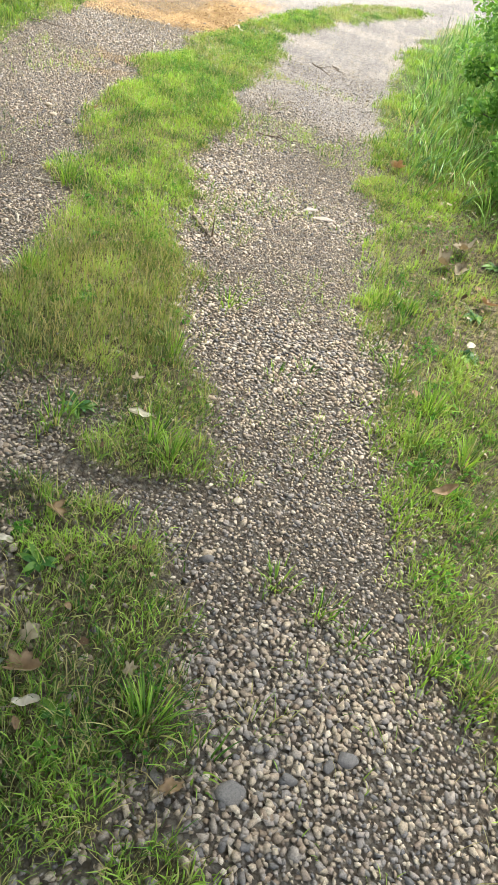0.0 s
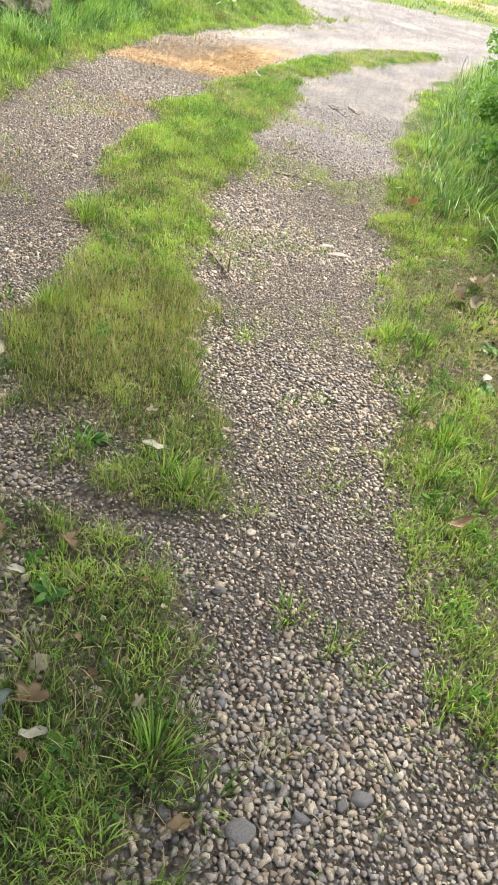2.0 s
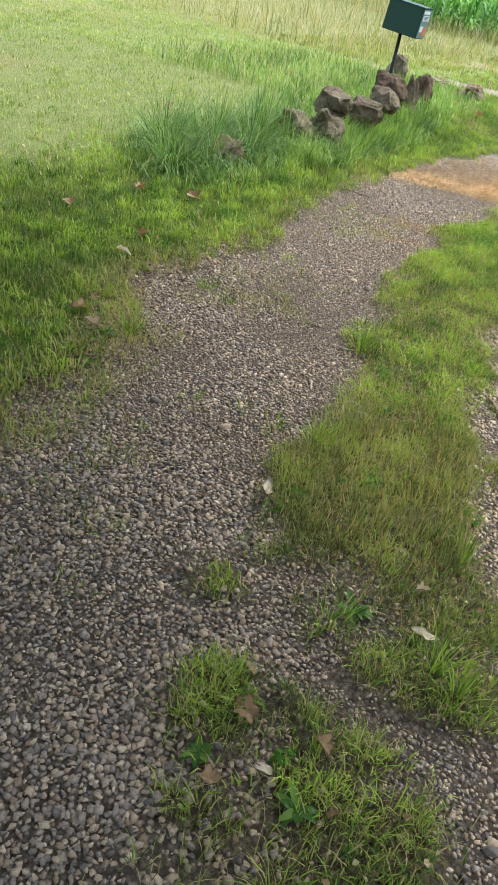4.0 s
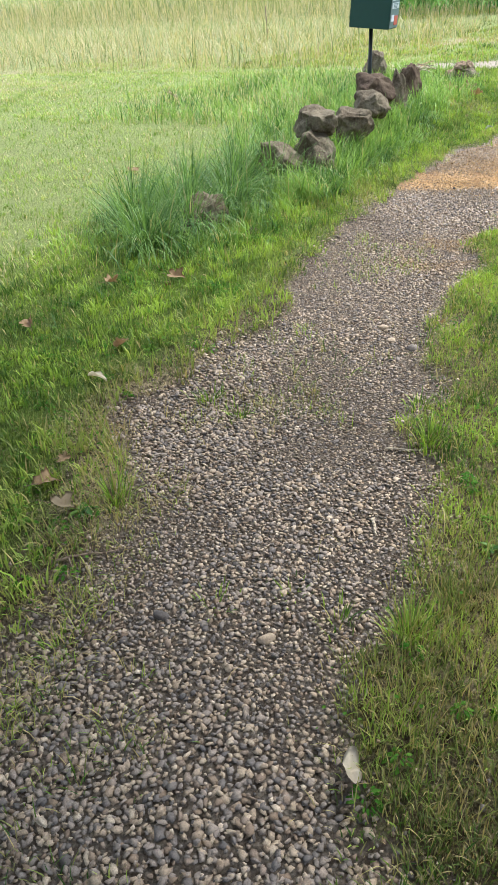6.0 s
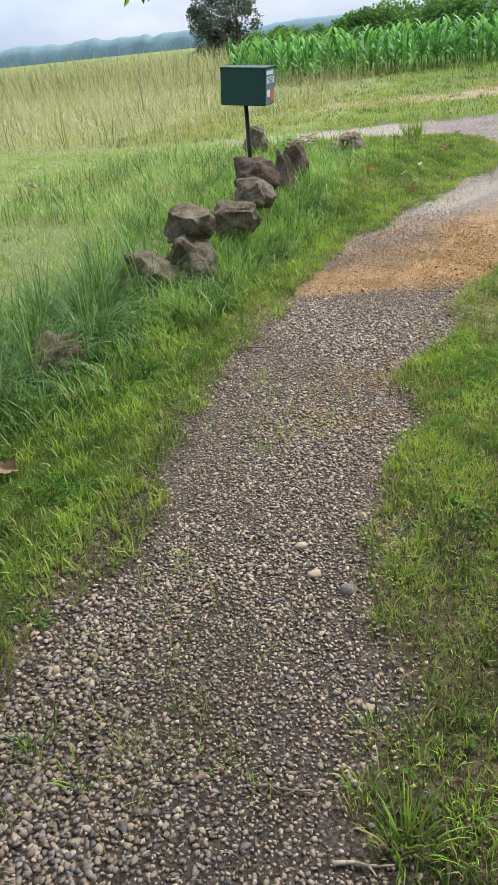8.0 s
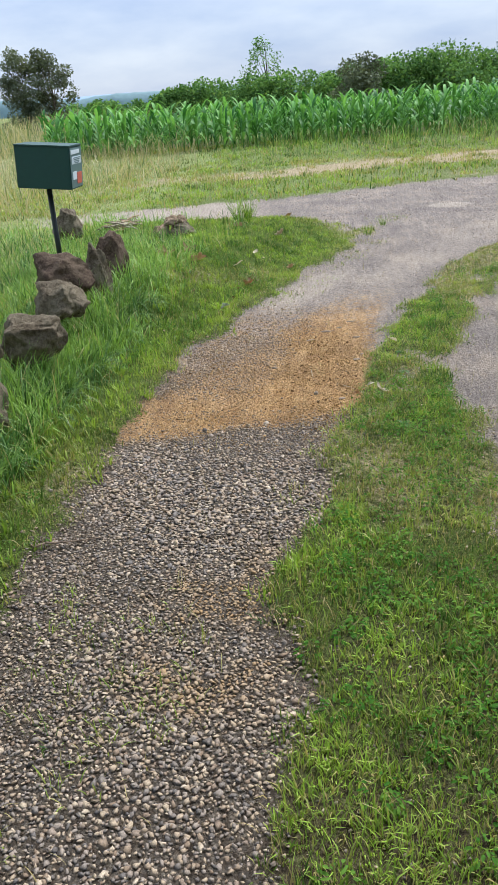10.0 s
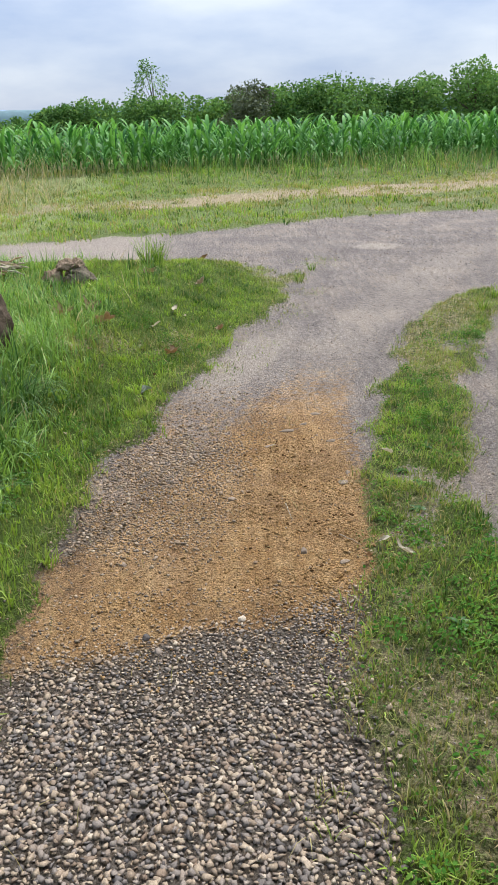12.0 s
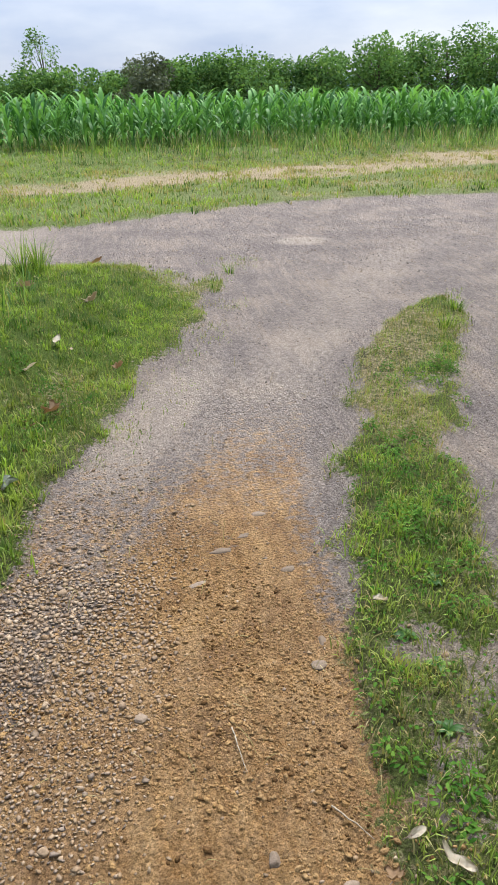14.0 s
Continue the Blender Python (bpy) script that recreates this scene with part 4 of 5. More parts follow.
tall_patch("tall_grass", 14000, (0.2, 2.2, 2.4, 12.8), lambda x, y: np.maximum(smooth(0.1, 0.5, x - right_edge(y)) * smooth(4.2, 5.4, y), smooth(0.65, 0.85, x - right_edge(y)) * smooth(3.0, 3.4, y)),
           (0.12, 0.34), (0.004, 0.009), 0.95, "long green grass under the hedge", 0.1, 3)
tall_patch("tall_grass", 15000, (-7, 18, 21.5, 27), lambda x, y: smooth(22.6, 23.6, y - 0.2 * np.clip(x, -3, 9)) * smooth(-8, 4, x) ** 1.5,
           (0.15, 0.5), (0.008, 0.018), 0.75, "rank weeds along the maize field", 0.12, 3)


# ---- maize ----
def maize_leaf(length, width, rise, droop):
    """One arching strap leaf along +x, as a bmesh."""
    bm = bmesh.new()
    rows = []
    px, pz, a = 0.0, 0.0, rise
    for i in range(6):
        t = i / 5
        w = width * (0.35 + 1.3 * t) if t < 0.4 else width * max(0.03, 1 - ((t - 0.4) / 0.6) ** 1.6)
        w *= 0.5
        rows.append([bm.verts.new((px, -w, pz + 0.25 * w)), bm.verts.new((px, 0, pz)), bm.verts.new((px, w, pz + 0.25 * w))])
        px += math.cos(a) * length / 5
        pz += math.sin(a) * length / 5
        a -= droop / 5 * (0.5 + t)
    for p, q in zip(rows, rows[1:]):
        for k in (0, 1):
            bm.faces.new((p[k], q[k], q[k + 1], p[k + 1]))
    return bm


def paint(me, rnd):
    """The values that the leaf materials read."""
    n = len(me.vertices)
    for key, val in (("rnd", rnd), ("dry", 0.0), ("along", 1.0)):
        me.attributes.new(key, "FLOAT", "POINT").data.foreach_set("value", np.full(n, val, np.float32))


def maize_plant(tall, r):
    plant = new("maize_plant")
    bm = bmesh.new()
    bmesh.ops.create_cone(bm, cap_ends=True, segments=6, radius1=0.014, radius2=0.006, depth=tall * 0.75)
    bmesh.ops.translate(bm, verts=bm.verts, vec=(0, 0, tall * 0.375))
    stalk = part("stalk", bm, CORN, plant)
    paint(stalk.data, 0.6)
    count = 9
    for i in range(count):
        t = i / (count - 1)
        up = tall * (0.12 + 0.60 * t)
        leaf = part("leaf", maize_leaf(r.uniform(0.5, 0.75) * (1 - 0.25 * t), r.uniform(0.07, 0.105), r.uniform(0.8, 1.15) + 0.25 * t, r.uniform(1.6, 2.6) - 0.7 * t), CORN, plant)
        paint(leaf.data, r.uniform(0, 1))
        leaf.matrix_basis = pose(0, 0, up, 0, 0, (i % 2) * 180 + r.uniform(-35, 35))
    return tagged(plant, "young green maize plant with arching strap leaves", "maize", "maize rows in the field")


def field_edge(x):
    return 25.2 + 0.16 * x


def build_maize():
    r = random.Random(5)
    kinds = [maize_plant(r.uniform(1.02, 1.2), r) for _ in range(6)]
    spots = []
    for row in range(7):
        x = -8.7 + r.uniform(0, 0.2) - row * 0.3
        while x < 24 + row:
            spots.append((x, field_edge(x) + row * 0.75 + r.uniform(-0.08, 0.08), row))
            x += r.uniform(0.17, 0.26)
    singles = [s for s in spots if s[2] == 0 and -11 < s[0] < 14][:110]
    rest = [s for s in spots if s not in set(singles)]
    for i, (x, y, _) in enumerate(singles):
        z = float(height(np.array([x]), np.array([y]))[0]) - 0.02
        m = pose(x, y, z, r.uniform(-4, 4), r.uniform(-4, 4), r.uniform(0, 360)) @ Matrix.Scale(r.uniform(0.9, 1.08), 4)
        if i < len(kinds):
            kinds[i].matrix_basis = m
        else:
            made = copy_thing(kinds[i % len(kinds)], m)
            made.matrix_basis = m
    verts, faces, rnds, base = [], [], [], 0
    banks = []
    for k in kinds:
        vs, fs, rn, b = [], [], [], 0
        for o in k.children:
            me = o.data
            co = np.empty(len(me.vertices) * 3, np.float32)
            me.vertices.foreach_get("co", co)
            mat = np.array(o.matrix_basis)
            vs.append(co.reshape(-1, 3) @ mat[:3, :3].T + mat[:3, 3])
            me.calc_loop_triangles()
            tri = np.empty(len(me.loop_triangles) * 3, np.int32)
            me.loop_triangles.foreach_get("vertices", tri)
            fs.append(tri.reshape(-1, 3) + b)
            rn.append(np.full(len(me.vertices), r.uniform(0, 1)))
            b += len(me.vertices)
        banks.append((np.concatenate(vs), np.concatenate(fs), np.concatenate(rn)))
    xs, ys = np.array([s[0] for s in rest]), np.array([s[1] for s in rest])
    zs = height(xs, ys)
    for i in range(len(rest)):
        v, f, q = banks[i % len(banks)]
        a, s = r.uniform(0, 6.283), r.uniform(0.78, 1.16)
        rot = np.array([[math.cos(a), -math.sin(a), 0], [math.sin(a), math.cos(a), 0], [0, 0, 1]]) * s
        verts.append(v @ rot.T + np.array([xs[i], ys[i], zs[i] - 0.02]))
        faces.append(f + base)
        rnds.append(q)
        base += len(v)
    allv = np.concatenate(verts)
    ob = mesh_from("maize_crop", allv, np.concatenate(faces), CORN,
                   {"rnd": np.concatenate(rnds), "dry": np.zeros(len(allv)), "along": np.ones(len(allv))})
    tagged(ob, "dense rows of young green maize", "maize", kind="stuff")


build_maize()


# ---- trees ----
def limb(bm, a, b, r0, r1, sides=6):
    a, b = Vector(a), Vector(b)
    q = (b - a).to_track_quat("Z", "Y").to_matrix().to_4x4()
    made = bmesh.ops.create_cone(bm, cap_ends=True, segments=sides, radius1=r0, radius2=r1, depth=(b - a).length)
    bmesh.ops.transform(bm, matrix=Matrix.Translation((a + b) / 2) @ q, verts=made["verts"])


def tree(x, y, tall, wide, label, mat=FOLIAGE, low=0.12, leaves=3500, size=0.17, lumps=14, seed=0, category="tree", airy=0.0, group="trees beyond the maize"):
    """A trunk with limbs and a crown of many small leaf clumps gathered in uneven lobes."""
    r = np.random.default_rng(seed + 100)
    thing = new("tree" if category == "tree" else "shrub")
    z = float(height(np.array([x]), np.array([y]))[0])
    thing.matrix_basis = pose(x, y, z - 0.05)
    bm = bmesh.new()
    limb(bm, (0, 0, 0), (0.03 * wide, 0, tall * 0.45), wide * 0.02 + 0.01, wide * 0.012 + 0.008)
    limb(bm, (0.03 * wide, 0, tall * 0.45), (0.0, 0.03 * wide, tall * 0.9), wide * 0.012 + 0.008, 0.006)
    cs = []
    for i in range(lumps):
        a, t = r.uniform(0, 6.283), (i + r.uniform(0, 1)) / lumps
        rad = min(wide * r.uniform(0.12, 0.22), tall * r.uniform(0.2, 0.34)) * (1 - 0.3 * airy)
        h = tall * low + rad * 0.6 + (tall * (1 - low) - rad * 1.3) * t
        shape = math.sqrt(max(0.05, 1 - (max(0, t - 0.25) / 0.8) ** 2))
        d = (wide * 0.5 - rad * 0.7) * shape * math.sqrt(r.uniform(0.1, 1))
        c = (d * math.cos(a), d * math.sin(a), h)
        cs.append((c, rad))
        limb(bm, (0.02 * wide, 0, h * 0.55), c, 0.008 + wide * 0.004, 0.004, 5)
    part("trunk", bm, BARK, thing, "brown branching trunk")
    per = leaves // lumps
    pts = []
    for c, rad in cs:
        d = r.normal(0, 1, (per, 3))
        d /= np.linalg.norm(d, axis=1)[:, None]
        k = rad * np.where(r.uniform(0, 1, per) < 0.55 - 0.45 * airy, r.uniform(0.8, 1.0, per), r.uniform(0.1, 1.0 + 0.4 * airy, per) ** 0.5) * r.uniform(0.85, 1.08, per)
        pts.append(np.array(c) + d * k[:, None] * np.array([1, 1, 0.8]))
    p = np.concatenate(pts)
    shade = np.clip(np.repeat(r.uniform(0, 1, lumps), per) * 0.5 + r.uniform(0, 0.5, len(p)), 0, 1)
    shade, p = shade[p[:, 2] > 0.04], p[p[:, 2] > 0.04]
    n = len(p)
    quad = np.array([[[-0.5, 0, 0], [0, -0.3, 0.08], [0.5, 0, 0], [0, 0.3, 0.08]]], float)
    m = turns(n, 0.7) * (size * r.uniform(0.6, 1.3, n))[:, None, None]
    ob = stamp("crown", quad, np.array([[0, 1, 2, 3]]), np.zeros(n, int), m, p, mat,
               {"rnd": shade, "dry": (r.uniform(0, 1, n) < 0.06) * 0.8, "along": np.ones(n)})
    ob.parent = thing
    return tagged(thing, label, category, group)


def build_treeline():
    r = random.Random(11)
    # low wood from the meadow to the rising ground
    tops = line((-34, 1.5), (-14, 1.8), (-11, 2.3), (-8.6, 2.6), (-4.4, 2.75), (1, 3.0), (5.7, 3.15), (9.8, 3.55), (13, 3.7), (20, 4.4), (32, 5.4))
    x = -17.0
    i = 0
    while x < 34:
        t = float(tops(x)) * r.uniform(0.9, 1.12)
        w = r.uniform(4.0, 6.0)
        tree(x, 51 + r.uniform(-2.5, 2.5) - 0.12 * max(0, x), t, w, "green leafy tree in the low wood beyond the maize", seed=i, leaves=4200, size=0.185, lumps=34, low=0.0, airy=r.uniform(0, 0.12))
        x += w * r.uniform(0.22, 0.34)
        i += 1
    tree(-5.6, 53, 4.7, 3.4, "slender airy tree with sparse light foliage", leaves=1700, size=0.13, lumps=22, low=0.2, seed=71, airy=0.9)
    tree(-0.3, 46, 3.05, 3.7, "dark rounded shrub of dull grey-green leaves", GREYLEAF, leaves=5200, size=0.16, lumps=26, low=0.0, seed=72)
    tree(-15.8, 44, 4.2, 3.2, "grey-green twin-stemmed tree at the meadow edge", GREYLEAF, leaves=9000, size=0.125, lumps=36, low=0.0, seed=73, airy=0.4)
    tree(-17.5, 44.6, 4.3, 3.0, "grey-green twin-stemmed tree at the meadow edge", GREYLEAF, leaves=9000, size=0.125, lumps=36, low=0.0, seed=74, airy=0.4)
    # the broad tree behind the walker, one twig of which hangs over the verge
    # crown is unseen, its spread and place set to shade the near ground
    big = tree(-2.1, 1.0, 8.2, 11.6, "broad leafy tree overhanging the start of the track", leaves=26000, size=0.27, lumps=64, low=0.40, seed=90, group="")
    base = big.matrix_basis.translation
    bm = bmesh.new()
    for a, b, r0, r1 in (((-3.0, 1.2, 4.4), (-2.8, 3.6, 3.6), 0.035, 0.022), ((-2.8, 3.6, 3.6), (-2.70, 5.0, 2.6), 0.022, 0.012), ((-2.70, 5.0, 2.6), (-2.63, 5.72, 1.70), 0.012, 0.003)):
        limb(bm, Vector(a) - base, Vector(b) - base, r0, r1)
    branch = part("drooping_branch", bm, BARK, big, "thin drooping branch")
    for k in range(9):
        bm = bmesh.new()
        mid = [bm.verts.new((0, 0.0, -0.075 * t)) for t in (0, 0.35, 0.7, 1)]
        for sgn in (-1, 1):
            rim = [bm.verts.new((sgn * w, 0.008, -0.075 * t)) for t, w in ((0.35, 0.017), (0.7, 0.014))]
            bm.faces.new((mid[0], rim[0], mid[1]))
            bm.faces.new((mid[1], rim[0], rim[1], mid[2]))
            bm.faces.new((mid[2], rim[1], mid[3]))
        leaf = part("leaf", bm, HERB, branch)
        paint(leaf.data, r.uniform(0.5, 1.0))
        leaf.matrix_basis = Matrix.Translation(Vector((-2.61 + r.uniform(-0.11, 0.06), 5.72 - r.uniform(0, 0.10), 1.672 + r.uniform(0, 0.10))) - base) @ pose(0, 0, 0, r.uniform(-40, 40), r.uniform(-50, 50), r.uniform(0, 360))
    # bramble and hazel beside the track
    for k, (x, y, t, w) in enumerate(((1.25, 3.75, 0.5, 0.6), (1.3, 4.6, 0.75, 0.9), (1.30, 5.6, 0.95, 1.1), (1.28, 6.8, 1.1, 1.2), (1.45, 8.2, 1.2, 1.3), (1.95, 10.0, 1.3, 1.4))):
        tree(x, y, t, w, "dense green bramble shrub beside the track", mat=HEDGE, leaves=4200, size=0.048, lumps=24, low=0.0, seed=80 + k, category="shrub", airy=0.5, group="hedge beside the track")


build_treeline()


def build_hills():
    xs = np.linspace(-900, 900, 90)
    rows = []
    for k, (d, top) in enumerate(((0, 0.0), (60, 0.7), (140, 1.0), (300, 0.5))):
        rows.append(np.stack([xs, np.full(90, 900.0 + d), -2 + top * (6 + 14 * fbm(xs, xs * 0 + 3, 160, 5) + 3 * smooth(100, -400, xs))], 1))
    v = np.concatenate(rows)
    i = (np.arange(3)[:, None] * 90 + np.arange(89)[None, :]).ravel()
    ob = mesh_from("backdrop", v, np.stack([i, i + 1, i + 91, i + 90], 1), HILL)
    tagged(ob, "distant hazy blue-grey wooded hills", "hills", kind="structure")


build_hills()


def build_far_woods():
    n = 420
    xs = np.linspace(-260, 120, n)
    top = 2.2 + 2.6 * fbm(xs, xs * 0 + 7, 16, 21) + 1.3 * value_noise(xs, xs * 0 + 2, 3.0, 23) + 1.5 * smooth(-60, -160, xs)
    rows = [np.stack([xs, np.full(n, 230.0 + k) + 3 * value_noise(xs, xs * 0 + k, 5, 29), top * s], 1) for k, s in ((0, -0.1), (1.5, 0.55), (4, 0.9), (7, 1.0), (12, 0.7))]
    v = np.concatenate(rows)
    i = (np.arange(4)[:, None] * n + np.arange(n - 1)[None, :]).ravel()
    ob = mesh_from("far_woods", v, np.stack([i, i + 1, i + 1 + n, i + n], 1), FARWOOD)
    tagged(ob, "distant hazy blue-green woodland edge", "woods", kind="stuff")


build_far_woods()


# ---- the letter box ----
def box_bm(w, d, h, bevel=0.004):
    bm = bmesh.new()
    bmesh.ops.create_cube(bm, size=1.0)
    bmesh.ops.scale(bm, vec=(w, d, h), verts=bm.verts)
    bmesh.ops.bevel(bm, geom=bm.edges[:], offset=bevel, segments=2, affect="EDGES")
    return bm


def letter_box():
    thing = new("letter_box")
    gz = float(height(np.array([-3.64]), np.array([9.75]))[0])
    thing.matrix_basis = pose(-3.68, 9.75, gz, 0, 5, 0)
    low, tall = 0.918 - gz, 0.31
    bm = bmesh.new()
    limb(bm, (0.05, 0, -0.2), (-0.02, 0, low), 0.021, 0.021, 12)
    part("post", bm, POST_IRON, thing, "thin black iron post")
    bm = box_bm(0.10, 0.10, 0.008, 0.002)
    plate = part("bracket", bm, POST_IRON, thing, "flat iron bracket", True)
    plate.matrix_basis = pose(-0.02, 0, low - 0.004)
    body = part("body", box_bm(0.435, 0.29, tall, 0.006), BOX_GREEN, thing, "dark green metal case", True)
    body.matrix_basis = pose(0, 0, low + tall / 2)
    lid = part("lid", box_bm(0.445, 0.30, 0.012, 0.004), BOX_GREEN, body, "dark green metal lid", True)
    lid.matrix_basis = pose(0, 0, tall / 2 + 0.004)
    side = part("side_plate", box_bm(0.004, 0.27, 0.29, 0.001), BOX_SIDE, thing, "faded printed side plate", True)
    side.matrix_basis = pose(0.219, 0, low + tall / 2)
    for dy, dz, w, h, mat in ((-0.02, 0.115, 0.20, 0.03, PAPER_WHITE), (0.0, 0.055, 0.21, 0.055, PAPER_WHITE),
                              (0.05, -0.08, 0.11, 0.085, PAPER_RED), (-0.06, -0.055, 0.09, 0.06, PAPER_WHITE)):
        s = part("sticker", box_bm(0.003, w, h, 0.0008), mat, side, "worn sticker with unreadable print", True)
        s.matrix_basis = pose(0.0035, dy, dz)
    for k in range(4):
        s = part("print_bar", box_bm(0.002, 0.16 - 0.02 * k, 0.007, 0.0004), BOX_SIDE, side, "", True)
        s.matrix_basis = pose(0.006, 0.0, 0.072 - 0.012 * k)
    return tagged(thing, "dark green metal letter box on a thin post", "letter box")


letter_box()


# ---- field stones ----
def field_stone(x, y, z, dims, turn, seed, label, mat=ROCK, tilt=0.0):
    r = np.random.default_rng(seed)
    bm = bmesh.new()
    bmesh.ops.create_icosphere(bm, subdivisions=5, radius=1.0)
    cuts = []
    for _ in range(12):
        k = r.normal(0, 1, 3)
        k[2] = abs(k[2]) * 0.8
        cuts.append((k / np.linalg.norm(k), r.uniform(0.5, 0.74)))
    for v in bm.verts:
        p = np.array(v.co)
        p = np.sign(p) * np.abs(p) ** 0.75 * np.array([0.82, 0.82, 0.82])
        for k, c in cuts:
            over = p @ k - c
            if over > 0:
                p = p - k * over * 0.97
        q = Vector(p)
        p = p * (1 + 0.24 * noise.noise(q * 2.3 + Vector((seed, 0, 0))) + 0.10 * noise.noise(q * 6 + Vector((0, seed, 0))) + 0.03 * noise.noise(q * 15))
        v.co = (p[0] * dims[0] * 0.56, p[1] * dims[1] * 0.56, p[2] * dims[2] * 0.585)
    ob = part("field_stone", bm, mat)
    ob.matrix_basis = pose(x, y, z + 0.075, tilt, 0, turn)
    return tagged(ob, label, "stone", "row of field stones")


def build_stones():
    field_stone(-3.13, 6.95, 0.40, (0.38, 0.42, 0.25), 20, 1, "grey-brown angular field stone in the row")
    field_stone(-3.06, 6.80, 0.20, (0.40, 0.42, 0.36), 62, 2, "square-faced brown field stone low in the row")
    field_stone(-3.04, 7.52, 0.29, (0.32, 0.40, 0.29), 120, 3, "square-edged grey-brown field stone")
    field_stone(-3.05, 8.05, 0.36, (0.36, 0.36, 0.26), 40, 4, "pitted pale grey field stone")
    field_stone(-3.18, 8.45, 0.43, (0.42, 0.48, 0.31), 60, 5, "dark reddish-brown field stone", ROCK_RED)
    field_stone(-3.05, 8.85, 0.32, (0.22, 0.24, 0.50), 10, 6, "tall upright grey-brown field stone", ROCK, 6)
    field_stone(-3.09, 9.35, 0.35, (0.27, 0.28, 0.46), 80, 7, "dark cracked field stone", ROCK_RED)
    field_stone(-3.28, 6.56, 0.19, (0.42, 0.40, 0.30), 30, 8, "low field stone half hidden in long grass")
    field_stone(-3.32, 5.45, 0.06, (0.32, 0.42, 0.24), 10, 9, "flat grey field stone half hidden in long grass", ROCK, 14)
    field_stone(-2.93, 5.45, -0.05, (0.16, 0.13, 0.1), 50, 10, "small pale stone in the verge")
    field_stone(-4.05, 11.2, 0.34, (0.34, 0.3, 0.3), 50, 12, "grey stone in long grass behind the post")


    # small heap beside the road
    hx, hy = -3.02, 11.5
    hz = float(height(np.array([hx]), np.array([hy]))[0]) - 0.075
    for k, (dx, dy, up, dims, turn, mat) in enumerate((
            (0.07, -0.03, 0.05, (0.30, 0.24, 0.18), 15, ROCK), (-0.13, -0.02, 0.05, (0.20, 0.16, 0.14), 40, ROCK_TAN), (0.0, 0.08, 0.06, (0.22, 0.18, 0.16), 100, ROCK_TAN),
            (-0.05, 0.0, 0.14, (0.19, 0.13, 0.10), 20, ROCK_TAN), (0.05, 0.03, 0.15, (0.18, 0.12, 0.09), 70, ROCK_TAN), (-0.20, 0.06, 0.04, (0.16, 0.14, 0.12), 60, ROCK_TAN),
            (0.02, -0.10, 0.03, (0.14, 0.12, 0.10), 10, ROCK))):
        field_stone(hx + dx, hy + dy, hz + up, dims, turn, 40 + k,
                    "grey boulder in a low heap beside the road" if mat is ROCK else "tan-brown stone in a low heap beside the road", mat)


build_stones()


# ---- fallen leaves, twigs, stones and weeds ----
def at_ground(x, y, up=0.0):
    return float(height(np.array([x]), np.array([y]))[0]) + up


def fallen_leaf(x, y, size, turn, mat, label, lobes=5, curl=0.5, up=0.02, seed=0):
    """A withered leaf with lobes, a midrib fold and curled edges."""
    r = random.Random(seed + int(x * 977) + int(y * 131))
    bm = bmesh.new()
    rings, around = 4, 30
    ragged = [r.uniform(0.7, 1.1) for _ in range(around)]
    wob = [r.uniform(-0.25, 0.25) for _ in range(3)]
    fold, bow = r.uniform(0.3, 1.1), r.uniform(-0.8, 1.2)
    mid = bm.verts.new((0, 0, 0))
    prev = None
    for i in range(1, rings + 1):
        ring = []
        for k in range(around):
            a = 6.28319 * k / around
            lobe = (0.55 + 0.45 * abs(math.cos(a * lobes / 2 + wob[k % 3])) ** 0.8) * ragged[k] if lobes else (0.9 + 0.1 * ragged[k]) / math.hypot(math.cos(a), math.sin(a) / 0.5)
            edge = size * 0.5 * lobe
            d = edge * i / rings
            px, py = d * math.cos(a), d * math.sin(a) * 0.8
            ring.append(bm.verts.new((px, py, curl * (abs(py) * fold + bow * px * px / size) + 0.05 * size * math.sin(a * 3 + i * 0.6 + seed) * i / rings)))
        for k in range(around):
            k2 = (k + 1) % around
            if prev is None:
                bm.faces.new((mid, ring[k], ring[k2]))
            else:
                bm.faces.new((prev[k], ring[k], ring[k2], prev[k2]))
        prev = ring
    bmesh.ops.solidify(bm, geom=bm.faces[:], thickness=0.0008)
    thing = part("fallen_leaf", bm, mat)
    thing.matrix_basis = pose(x, y, at_ground(x, y, up), r.uniform(-30, 30), r.uniform(-30, 30), turn)
    bm = bmesh.new()
    limb(bm, (-size * 0.28, 0, 0.002), (-size * 0.8, 0.02 * size, 0.004), 0.0014, 0.001, 5)
    part("leaf_stalk", bm, TWIG, thing)
    return tagged(thing, label, "leaf", "fallen leaves")


